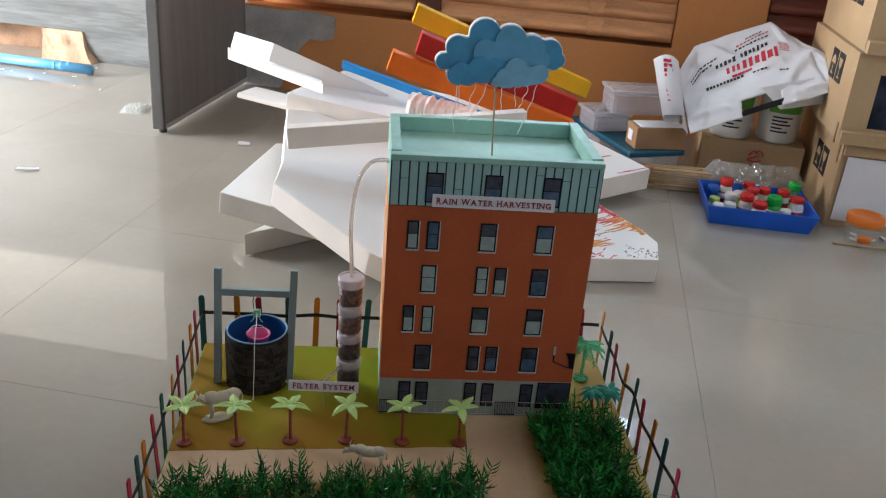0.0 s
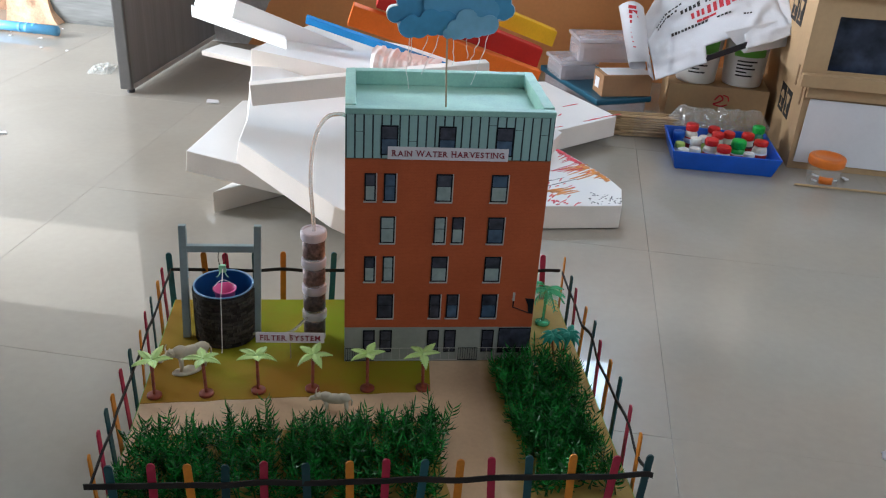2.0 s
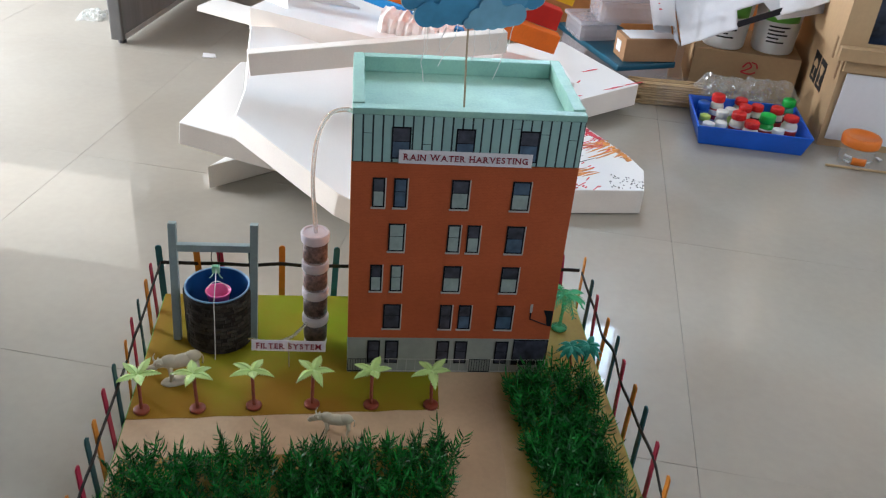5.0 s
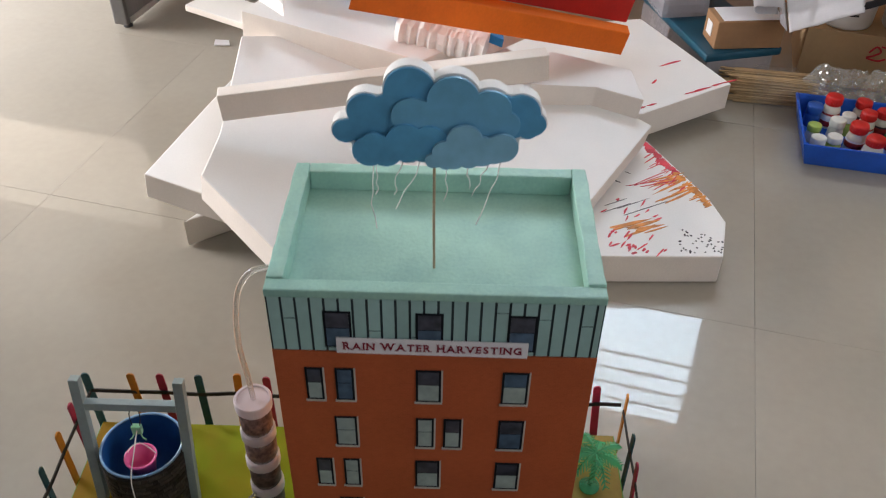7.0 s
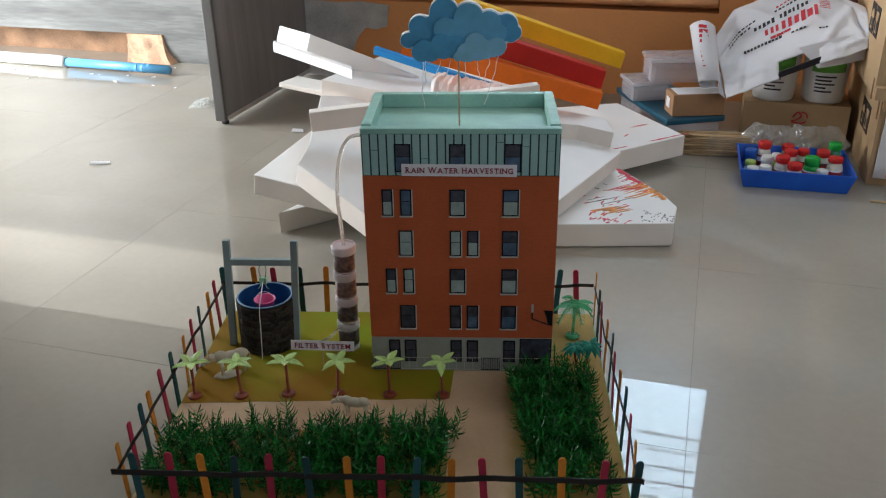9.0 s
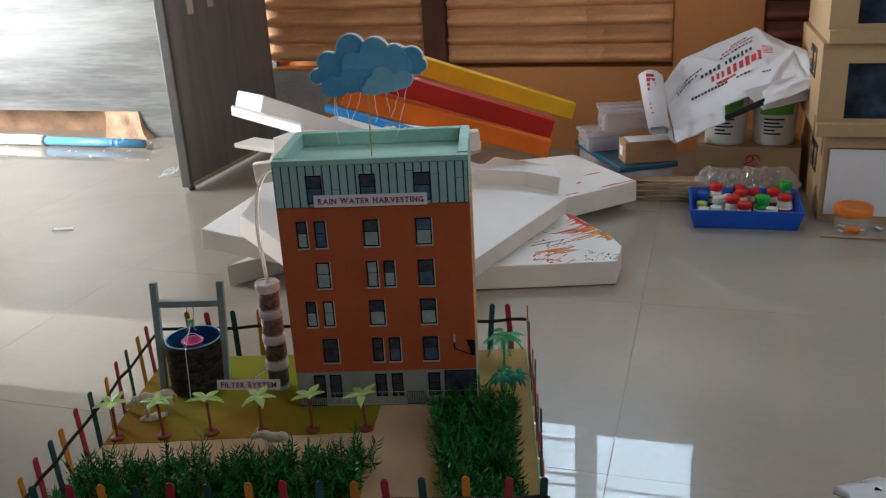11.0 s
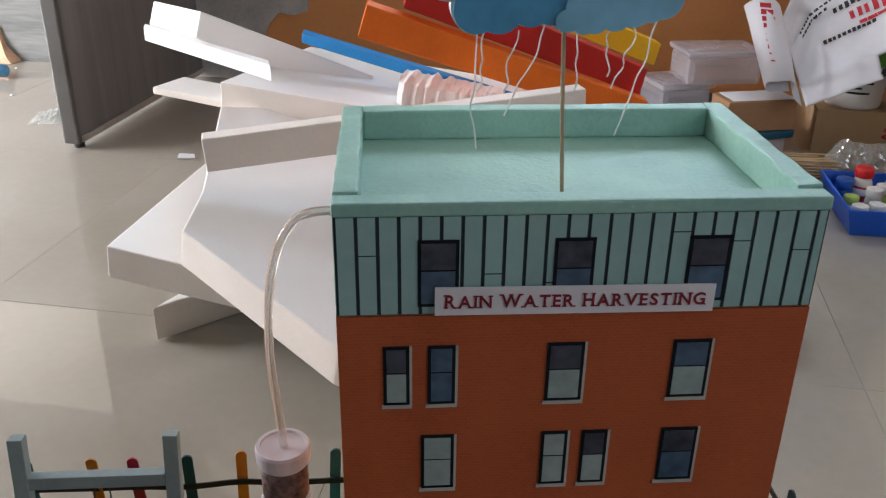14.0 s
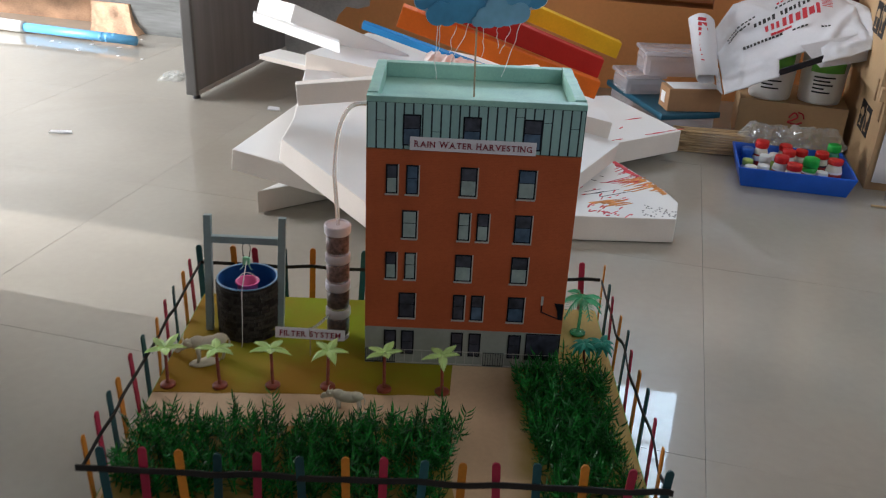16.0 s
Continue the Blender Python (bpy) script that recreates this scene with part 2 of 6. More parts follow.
M["base_green"] = material("green_painted_base_edge", (0.09, 0.30, 0.03), 0.6, 0.15, 12, 0.3, 160)
M["brick"] = material("rust_red_printed_wall", (0.49, 0.112, 0.042), 0.42, 0.08, 14, 0.04, 260, ior=1.22)
bt = M["brick"].node_tree
bmixer = [n for n in bt.nodes if n.bl_idname == "ShaderNodeMix"][0]
bco, bsep, bcomb, courses, over = (bt.nodes.new("ShaderNode" + n) for n in ("TexCoord", "SeparateXYZ", "CombineXYZ", "TexBrick", "Mix"))
courses.inputs["Scale"].default_value = 110
courses.inputs["Color1"].default_value, courses.inputs["Color2"].default_value, courses.inputs["Mortar"].default_value = (1, 1, 1, 1), (0.80, 0.78, 0.76, 1), (1.12, 1.22, 1.3, 1)
courses.inputs["Mortar Size"].default_value = 0.03
over.data_type, over.blend_type = "RGBA", "MULTIPLY"
over.inputs["Factor"].default_value = 0.4
bt.links.new(bco.outputs["Object"], bsep.inputs[0])
bt.links.new(bsep.outputs[0], bcomb.inputs[0])
bt.links.new(bsep.outputs[2], bcomb.inputs[1])
bt.links.new(bcomb.outputs[0], courses.inputs["Vector"])
bt.links.new(bmixer.outputs["Result"], over.inputs["A"])
bt.links.new(courses.outputs["Color"], over.inputs["B"])
bt.links.new(over.outputs["Result"], bt.nodes["Principled BSDF"].inputs["Base Color"])
M["side_orange"] = material("tan_orange_painted_foam", (0.60, 0.26, 0.09), 0.6, 0.12, 7, 0.25, 200)
M["mint"] = material("mint_green_painted_foam", (0.35, 0.57, 0.46), 0.55, 0.10, 16, 0.5, 260, tint=(0.23, 0.42, 0.37))
M["clad"] = material("blue_green_plank_print", (0.33, 0.50, 0.475), 0.45, 0.08, 14, 0.05, spread=0.06, ior=1.25)
M["clad_gap"] = material("dark_plank_gap", (0.02, 0.035, 0.04), 0.6, 0.1, 14, 0.0)
M["plinth"] = material("grey_plinth_print", (0.33, 0.345, 0.295), 0.5, 0.1, 14, 0.05, ior=1.22)
M["win_frame"] = material("black_window_frame_print", (0.012, 0.014, 0.018), 0.4, 0.1, 20, 0.0, ior=1.22)
M["pane_dark"] = material("dark_pane_print", (0.055, 0.058, 0.08), 0.3, 0.35, 60, 0.0)
M["pane_blue"] = material("blue_pane_print", (0.07, 0.12, 0.19), 0.3, 0.25, 60, 0.0)
M["pane_pale"] = material("pale_blind_print", (0.35, 0.42, 0.40), 0.35, 0.12, 60, 0.0, ior=1.22)
M["sill"] = material("pale_sill_print", (0.50, 0.47, 0.42), 0.5, 0.1, 40, 0.0)
M["cloud_a"] = material("deep_blue_cloud_print", (0.095, 0.36, 0.60), 0.45, 0.12, 25, 0.05)
M["cloud_b"] = material("mid_blue_cloud_print", (0.15, 0.43, 0.65), 0.45, 0.1, 25, 0.05)
M["cloud_c"] = material("light_blue_cloud_print", (0.24, 0.50, 0.68), 0.45, 0.1, 25, 0.05)
M["thread"] = material("white_cotton_thread", (0.80, 0.78, 0.74), 0.8, 0.05, 80, 0.2)
M["stick"] = material("wooden_skewer", (0.42, 0.32, 0.20), 0.6, 0.15, 60, 0.2)
M["tube"] = material("clear_plastic_tube", (0.90, 0.88, 0.86), 0.12, 0.03, 20, 0.0, clear=0.75)
M["jar"] = material("frosted_jar_plastic", (0.78, 0.72, 0.78), 0.35, 0.04, 20, 0.02, alpha=0.72)
M["jar_clear"] = material("clear_jar_plastic", (0.80, 0.74, 0.76), 0.30, 0.03, 20, 0.0, alpha=0.22)
M["fill_brown"] = material("brown_filter_gravel", (0.25, 0.15, 0.13), 0.45, 0.4, 160, 0.5, 400)
M["fill_grey"] = material("dark_filter_charcoal", (0.11, 0.072, 0.058), 0.45, 0.4, 160, 0.5, 400)
M["well_stone"] = material("dark_stone_print", (0.055, 0.047, 0.041), 0.5, 0.5, 60, 0.1, spread=0.5, ior=1.25)
M["well_mortar"] = material("well_mortar", (0.022, 0.018, 0.016), 0.8, 0.2, 40, 0.2)
M["well_blue"] = material("deep_blue_well_lining", (0.012, 0.085, 0.28), 0.35, 0.15, 20, 0.05)
M["rim_blue"] = material("pale_blue_rim", (0.16, 0.30, 0.48), 0.4, 0.1, 30, 0.02)
M["grey_wood"] = material("grey_blue_painted_wood", (0.27, 0.335, 0.34), 0.6, 0.1, 25, 0.2, 200)
M["pink"] = material("pink_plastic", (0.80, 0.12, 0.33), 0.35, 0.04, 30, 0.02)
M["pulley"] = material("pale_green_plastic", (0.30, 0.66, 0.42), 0.3, 0.05, 30, 0.02, clear=0.2)
M["palm_leaf"] = material("light_green_plastic_leaf", (0.50, 0.68, 0.23), 0.35, 0.1, 60, 0.1, spread=0.08)
M["palm_trunk"] = material("red_brown_plastic_trunk", (0.24, 0.042, 0.016), 0.45, 0.15, 60, 0.2)
M["palm_fruit"] = material("coral_plastic_fruit", (0.72, 0.17, 0.12), 0.4, 0.05, 60, 0.05)
M["clear_green"] = material("clear_green_plastic", (0.20, 0.84, 0.45), 0.08, 0.1, 40, 0.05, clear=0.65)
M["teal_leaf"] = material("teal_plastic_leaf", (0.010, 0.22, 0.15), 0.4, 0.15, 50, 0.1)
M["ivory"] = material("ivory_plastic", (0.56, 0.50, 0.37), 0.45, 0.06, 30, 0.05)
M["hedge"] = material("dark_green_plastic_grass", (0.009, 0.138, 0.016), 0.36, 0.3, 30, 0.05, ior=1.28, island=True, spread=0.7)
M["post_teal"] = material("dark_teal_painted_stick", (0.012, 0.075, 0.085), 0.5, 0.15, 60, 0.15, spread=0.35)
M["post_red"] = material("crimson_painted_stick", (0.42, 0.018, 0.055), 0.5, 0.12, 60, 0.15, spread=0.15)
M["post_orange"] = material("orange_painted_stick", (0.62, 0.21, 0.015), 0.5, 0.12, 60, 0.15, spread=0.15)
M["rail"] = material("dark_brown_ribbon", (0.016, 0.012, 0.010), 0.6, 0.2, 60, 0.15)
M["glass"] = material("window_glass", (0.95, 0.97, 1.0), 0.02, 0.0, 4, 0.0, clear=1.0)

# ---- building blocks ----


def make(name, bm, mats, smooth=False):
    me = bpy.data.meshes.new(name)
    bm.normal_update()
    bm.to_mesh(me)
    bm.free()
    for mt in mats if isinstance(mats, (list, tuple)) else [mats]:
        me.materials.append(mt)
    if smooth:
        me.polygons.foreach_set("use_smooth", [True] * len(me.polygons))
    return me


def part(name, bm, mt, parent=None, label="", smooth=False, at=None):
    """One bmesh as one mesh object under a thing or a part."""
    ob = new(name, make(name, bm, mt, smooth))
    if parent is not None:
        ob.parent = parent
    if at is not None:
        ob.matrix_basis = at
    return tagged(ob, label)


def share(name, me, parent, at, label=""):
    ob = new(name, me)
    ob.parent = parent
    ob.matrix_basis = at
    return tagged(ob, label)


def thing(name, at, label, category, group="", kind=""):
    ob = new(name)
    ob.empty_display_size = 0.02
    ob.matrix_basis = at
    return tagged(ob, label, category, group, kind)


def solo(name, bm, mt, at, label, category, group="", kind="", smooth=False):
    ob = part(name, bm, mt, None, "", smooth, at)
    return tagged(ob, label, category, group, kind)


def box(bm, x0, x1, y0, y1, z0, z1, bevel=0.0, mi=0):
    vs = [bm.verts.new((x, y, z)) for z in (z0, z1) for y in (y0, y1) for x in (x0, x1)]
    fs = [bm.faces.new([vs[i] for i in q]) for q in ((0, 2, 3, 1), (4, 5, 7, 6), (0, 1, 5, 4), (2, 6, 7, 3), (0, 4, 6, 2), (1, 3, 7, 5))]
    for f in fs:
        f.material_index = mi
    if bevel:
        es = {e for f in fs for e in f.edges}
        bmesh.ops.bevel(bm, geom=list(es), offset=bevel, segments=2, profile=0.6, affect="EDGES", clamp_overlap=True)
    return bm


def boxed(*a, **k):
    return box(bmesh.new(), *a, **k)


def prism(bm, pts, down, bevel=0.0):
    """A slab: the top outline, counter-clockwise from above, and the way down to the lower face."""
    top = [bm.verts.new(p) for p in pts]
    low = [bm.verts.new(Vector(p) + Vector(down)) for p in pts]
    n = len(pts)
    bm.faces.new(top)
    bm.faces.new(low[::-1])
    for i in range(n):
        bm.faces.new((top[i], low[i], low[(i + 1) % n], top[(i + 1) % n]))
    bmesh.ops.recalc_face_normals(bm, faces=bm.faces[:])
    if bevel:
        bmesh.ops.bevel(bm, geom=bm.edges[:], offset=bevel, segments=2, profile=0.6, affect="EDGES", clamp_overlap=True)
    return bm


def lathe(bm, profile, n=24, cx=0.0, cy=0.0):
    rings = []
    for r, z in profile:
        if r < 1e-6:
            rings.append([bm.verts.new((cx, cy, z))])
        else:
            rings.append([bm.verts.new((cx + r * math.cos(2 * math.pi * i / n), cy + r * math.sin(2 * math.pi * i / n), z)) for i in range(n)])
    for a, b in zip(rings, rings[1:]):
        for i in range(n):
            j = (i + 1) % n
            q = [a[i % len(a)], a[j % len(a)], b[j % len(b)], b[i % len(b)]]
            q = list(dict.fromkeys(q))
            if len(q) > 2:
                bm.faces.new(q)
    bmesh.ops.recalc_face_normals(bm, faces=bm.faces[:])
    return bm


def lathed(profile, n=24, cx=0.0, cy=0.0):
    return lathe(bmesh.new(), profile, n, cx, cy)


def sweep(bm, pts, r, n=8, taper=None):
    """A round tube along points."""
    pts = [Vector(p) for p in pts]
    rings = []
    up = Vector((0.13, 0.31, 0.94))
    for i, p in enumerate(pts):
        d = (pts[min(i + 1, len(pts) - 1)] - pts[max(i - 1, 0)]).normalized()
        s = d.cross(up)
        s = s.normalized() if s.length > 1e-4 else Vector((1, 0, 0))
        w = s.cross(d)
        rad = r if taper is None else r * (1 + (taper - 1) * i / max(1, len(pts) - 1))
        rings.append([bm.verts.new(p + rad * (math.cos(2 * math.pi * k / n) * s + math.sin(2 * math.pi * k / n) * w)) for k in range(n)])
    for a, b in zip(rings, rings[1:]):
        for k in range(n):
            bm.faces.new((a[k], a[(k + 1) % n], b[(k + 1) % n], b[k]))
    bm.faces.new(rings[0][::-1])
    bm.faces.new(rings[-1])
    bmesh.ops.recalc_face_normals(bm, faces=bm.faces[:])
    return bm


def swept(pts, r, n=8, taper=None):
    return sweep(bmesh.new(), pts, r, n, taper)


def spline(pts, steps=8):
    """Catmull-Rom through the points."""
    pts = [Vector(p) for p in pts]
    ext = [2 * pts[0] - pts[1], *pts, 2 * pts[-1] - pts[-2]]
    out = []
    for i in range(1, len(ext) - 2):
        a, b, c, d = ext[i - 1 : i + 3]
        for k in range(steps):
            t = k / steps
            out.append(0.5 * (2 * b + (c - a) * t + (2 * a - 5 * b + 4 * c - d) * t * t + (3 * b - a - 3 * c + d) * t**3))
    return [*out, pts[-1]]


SERIFS = {"A": "b0 b1", "R": "b.1 b.96 t.05", "I": "b.5 t.5", "N": "b.08 t.05 t.92", "W": "t0 t.5 t1", "T": "b.5", "E": "b.05 t.05", "H": "b.1 b.9 t.1 t.9", "V": "t0 t1", "M": "b.05 b.95 t.1 t.9", "Y": "b.5 t0 t1", "F": "b.08 t.05", "L": "b.08 t.08", "G": "b.9"}


def lettering(name, text, width, height, depth, mt, parent, at):
    """Capitals with small serifs, each word's first letter a little taller, fitted into a strip."""
    bm = bmesh.new()
    x = 0.0
    first = True
    for ch in text:
        if ch == " ":
            x += 0.34
            first = True
            continue
        cu = bpy.data.curves.new(name, "FONT")
        cu.body, cu.extrude, cu.offset = ch, 0.5, 0.016
        tmp = new(name, cu)
        me = bpy.data.meshes.new_from_object(tmp.evaluated_get(bpy.context.evaluated_depsgraph_get()))
        bpy.data.objects.remove(tmp)
        k0 = len(bm.verts)
        bm.from_mesh(me)
        bm.verts.ensure_lookup_table()
        vs = bm.verts[k0:]
        lo, hi = min(v.co.x for v in vs), max(v.co.x for v in vs)
        zl, zh = min(v.co.y for v in vs), max(v.co.y for v in vs)
        wide, tall = (hi - lo) * 0.92, 0.76 if first else 0.70
        for v in vs:
            v.co = Vector((x + (v.co.x - lo) * 0.92, (v.co.y - zl) / (zh - zl) * tall, v.co.z))
        for spot in SERIFS.get(ch, "").split():
            cx = x + wide * float(spot[1:])
            y = 0.0 if spot[0] == "b" else tall - 0.055
            box(bm, cx - 0.115, cx + 0.115, y, y + 0.055, -0.49, 0.49)
        x += wide + 0.15
        first = False
    xs, ys = [v.co.x for v in bm.verts], [v.co.y for v in bm.verts]
    x0, x1, y0, y1 = min(xs), max(xs), min(ys), max(ys)
    for v in bm.verts:
        v.co = Vector(((v.co.x - (x0 + x1) / 2) / (x1 - x0) * width, (v.co.y - (y0 + y1) / 2) / (y1 - y0) * height, v.co.z * depth))
    return share(name, make(name, bm, mt), parent, at)


rng = random.Random(7)

# ---- the room ----


def structure(name, bm, mt, label, at=ROOM):
    return tagged(part(name, bm, mt, None, "", False, at), label, "", "", "structure")


U0, U1, V0, V1, TOP = -3.0, 2.4, -3.0, 1.8, 2.75
WALL_V = 1.80
structure("floor", boxed(U0 - 0.12, U1 + 0.12, V0 - 0.12, 2.1, -0.1, -0.003), M["joint"], "dark grout bed under the floor tiles")
structure("ceiling", boxed(U0 - 0.12, U1 + 0.12, V0 - 0.12, 2.1, TOP, TOP + 0.1), M["ceiling"], "plain white plaster ceiling")
# Unseen right and rear walls, each with an opening made for its fill lamp.
bm = bmesh.new()
for a, b, c, d in ((V0, -1.0, 0, TOP), (0.4, 2.1, 0, TOP), (-1.0, 0.4, 0, 0.9), (-1.0, 0.4, 2.0, TOP)):
    box(bm, U1, U1 + 0.12, a, b, c, d)
structure("wall_right", bm, M["cream_wall"], "unseen beige wall with an opening for an added fill light")
bm = bmesh.new()
for a, b, c, d in ((U0, 0.45, 0, TOP), (2.15, U1, 0, TOP), (0.45, 2.15, 0, 0.95), (0.45, 2.15, 2.05, TOP)):
    box(bm, a, b, V0 - 0.12, V0, c, d)
structure("wall_rear", bm, M["cream_wall"], "unseen beige wall with an opening for an added fill light")
bm = bmesh.new()
for a, b, c, d in ((0.18, 0.20, 0, TOP), (1.22, 2.1, 0, TOP), (0.20, 1.22, 1.45, TOP)):
    box(bm, U0 - 0.12, U0, a, b, c, d)
# Added out-of-view pier and return that keep doorway light off the front-left floor.
box(bm, -1.57, -1.45, V0, 0.06, 0, TOP)
box(bm, -1.45, -1.33, V0, 0.26, 0, TOP)
box(bm, U0, -1.45, 0.06, 0.18, 0, TOP)
structure("wall_left", bm, M["cream_wall"], "unseen beige wall with a doorway, stepped in to shade the front-left floor")

# back wall: orange, with louvred panels and two window openings above them
PANEL_U = -0.93
bm = bmesh.new()
for a, b, c, d in ((PANEL_U, U1, 0, 0.275), (0.49, 0.755, 0.275, 1.10), (1.65, U1, 0.275, TOP), (PANEL_U, -0.16, 1.10, TOP), (0.19, 0.24, 1.10, TOP), (0.63, 1.65, 1.10, TOP), (-0.16, 0.19, 1.80, TOP), (0.24, 0.63, 1.80, TOP), (0.24, 0.63, 1.10, 1.115)):
    box(bm, a, b, WALL_V, WALL_V + 0.14, c, d)
box(bm, PANEL_U, 0.49, WALL_V + 0.08, WALL_V + 0.14, 0.275, 1.10)
box(bm, 0.755, 1.65, WALL_V + 0.08, WALL_V + 0.14, 0.275, 1.10)
wall_back = structure("wall_back", bm, M["orange_wall"], "orange painted wall with louvred wooden panels")

# grey tiled wall at the left, its skirting broken away
bm = boxed(U0, PANEL_U, WALL_V + 0.05, WALL_V + 0.19, 0.105, 0.82)
box(bm, -1.55, PANEL_U, WALL_V + 0.05, WALL_V + 0.19, 0, 0.105)
wall_clad = structure("wall_clad", bm, M["grey_cladding"], "glossy veined grey wall tiles with broken skirting")
# Back of the skirting gap, coloured darker to stand for the shade in it.
part("plaster", boxed(U0, -1.55, WALL_V + 0.15, WALL_V + 0.19, 0, 0.105), M["shaded_strip"], wall_clad, "brown strip in a gap of the skirting, darkened for its shade")
bm = prism(bmesh.new(), [(-1.72, WALL_V + 0.148, 0.10), (-1.71, WALL_V + 0.045, 0.104), (-1.555, WALL_V + 0.042, 0.104), (-1.552, WALL_V + 0.148, 0.104)], (-0.0, -0.004, -0.103))
bmesh.ops.subdivide_edges(bm, edges=bm.edges[:], cuts=9, use_grid_fill=True)
for v in bm.verts:
    low = 1 - v.co.z / 0.104
    v.co += Vector((0.05 * low * low * (1 if v.co.x > -1.60 else 0.2), -0.035 * low * low, 0)) + 0.006 * Vector((noise.noise(v.co * 40), noise.noise(v.co * 40 + Vector((5, 0, 0))), 0))
    v.co.z = max(0.0008, v.co.z)
part("plaster", bm, M["rough_plaster"], wall_clad, "flaking orange plaster block")
structure("wall_band", boxed(U0, PANEL_U, WALL_V + 0.065, WALL_V + 0.19, 0.82, 1.24), M["cream_band"], "cream painted wall over the tiled dado")
structure("wall_upper", boxed(U0, PANEL_U, WALL_V + 0.06, WALL_V + 0.19, 1.24, TOP), M["dark_upper"], "brown painted upper wall")
for z in (0.62,):
    part("joint", boxed(U0, PANEL_U, WALL_V + 0.046, WALL_V + 0.0505, z, z + 0.004), M["joint"], wall_clad)


def slat_mesh(name, length, mt, grow=0.0):
    """A rounded louvre with a flat recess over it; its ends are rounded off."""
    bm = bmesh.new()
    arc = [(-0.021 * math.sin(math.pi * k / 9) ** 0.75, 0.036 * k / 9) for k in range(10)]
    rows = []
    for x, f in ((0.0, 0.55), (0.004, 0.85), (0.012, 1.0), (length - 0.012, 1.0), (length - 0.004, 0.85), (length, 0.55)):
        rows.append([bm.verts.new((x, 0.0, 0.0))] + [bm.verts.new((x, (y - grow) * f, 0.018 + (z - 0.018) * (f + 9 * grow))) for y, z in arc] + [bm.verts.new((x, 0.0, 0.0585))])
    n = len(rows[0])
    for a, b in zip(rows, rows[1:]):
        for i in range(n - 1):
            bm.faces.new((a[i], a[i + 1], b[i + 1], b[i]))
    bm.faces.new(rows[0])
    bm.faces.new(rows[-1][::-1])
    bmesh.ops.recalc_face_normals(bm, faces=bm.faces[:])
    return make(name, bm, mt, True)


PITCH = 0.0597
for u0, u1, z0, mt in ((PANEL_U, -0.338, 0.300, "slat"), (-0.256, 0.487, 0.290, "slat"), (0.76, 1.645, 0.290, "slat_dark")):
    me = slat_mesh("slat", u1 - u0, M[mt])
    for k in range(13):
        share("slat", me, wall_back, pose(u0, WALL_V + 0.016, z0 + PITCH * k, rng.uniform(-1.5, 1.5), 0, 0))
sleeve = slat_mesh("sleeve", 0.058, M["slat"], 0.004)
for k in range(13):
    share("sleeve", sleeve, wall_back, pose(0.213, WALL_V + 0.016, 0.290 + PITCH * k))
part("mullion", boxed(-0.336, -0.258, WALL_V - 0.012, WALL_V + 0.078, 0.277, 1.098, 0.004), M["mullion"], wall_back, "dark brown wooden mullion")
bm = prism(bmesh.new(), [(PANEL_U + 0.002, 1.797, 0.272), (-0.79, 1.797, 0.266), (-0.70, 1.797, 0.272), (-0.602, 1.797, 0.262), (-0.61, 1.797, 0.19), (-0.65, 1.797, 0.178), (-0.69, 1.797, 0.182), (-0.72, 1.797, 0.15), (-0.76, 1.797, 0.06), (-0.80, 1.797, 0.002), (PANEL_U + 0.002, 1.797, 0.002)], (0, -0.006, 0))
part("cement_patch", bm, M["cement"], wall_back, "bare grey cement with a ragged edge")


def window(name, u0, u1, z0, z1, v, label, bars):
    w = tagged(thing(name, ROOM @ pose(u0, v, z0), label, ""), "", "", "", "structure")
    a, b = u1 - u0, z1 - z0
    bm = bmesh.new()
    for x0, x1, y0, y1 in ((0.002, 0.016, 0.002, b - 0.002), (a - 0.016, a - 0.002, 0.002, b - 0.002), (0.016, a - 0.016, 0.002, 0.016), (0.016, a - 0.016, b - 0.016, b - 0.002)):
        box(bm, x0, x1, 0.05, 0.09, y0, y1)
    part("window_frame", bm, M["mullion"], w)
    pane = part("pane", boxed(0.016, a - 0.016, 0.068, 0.072, 0.016, b - 0.016), M["glass"], w)
    pane.visible_shadow = False
    for z, half in bars:
        part("bar", boxed(0.003, a - 0.003, 0.02, 0.03, z - z0 - half, z - z0 + half, 0.4 * half), M["mullion"], w)
    return w


window("window_1", -0.16, 0.19, 1.10, 1.80, WALL_V, "barred window with daylight behind it", ((1.168, 0.006), (1.326, 0.006), (1.376, 0.003), (1.50, 0.0022), (1.60, 0.0022), (1.70, 0.0022)))
window("window_2", 0.24, 0.63, 1.115, 1.80, WALL_V, "barred window with daylight behind it", ((1.371, 0.0022), (1.45, 0.0016), (1.53, 0.0016), (1.61, 0.0016), (1.69, 0.0016)))

# ---- the model: base board, ground and fence ----
I = pose(0, 0, 0)
BASE = 0.020
base = thing("diorama", I, "green-edged foam board with painted lawn and sandy paths", "diorama")
part("board", boxed(-0.287, 0.372, -0.326, 0.186, 0.0, BASE, 0.002), M["base_green"], base, "green painted foam board")


def sheet(pts, z0, z1):
    return prism(bmesh.new(), [(x, y, z1) for x, y in pts], (0, 0, z0 - z1))


def wavy(x0, y0, x1, y1, n, amp, seed):
    r = random.Random(seed)
    return [(x0 + (x1 - x0) * k / n + r.uniform(-amp, amp) * (y1 != y0), y0 + (y1 - y0) * k / n + r.uniform(-amp, amp) * (x1 != x0)) for k in range(1, n)]


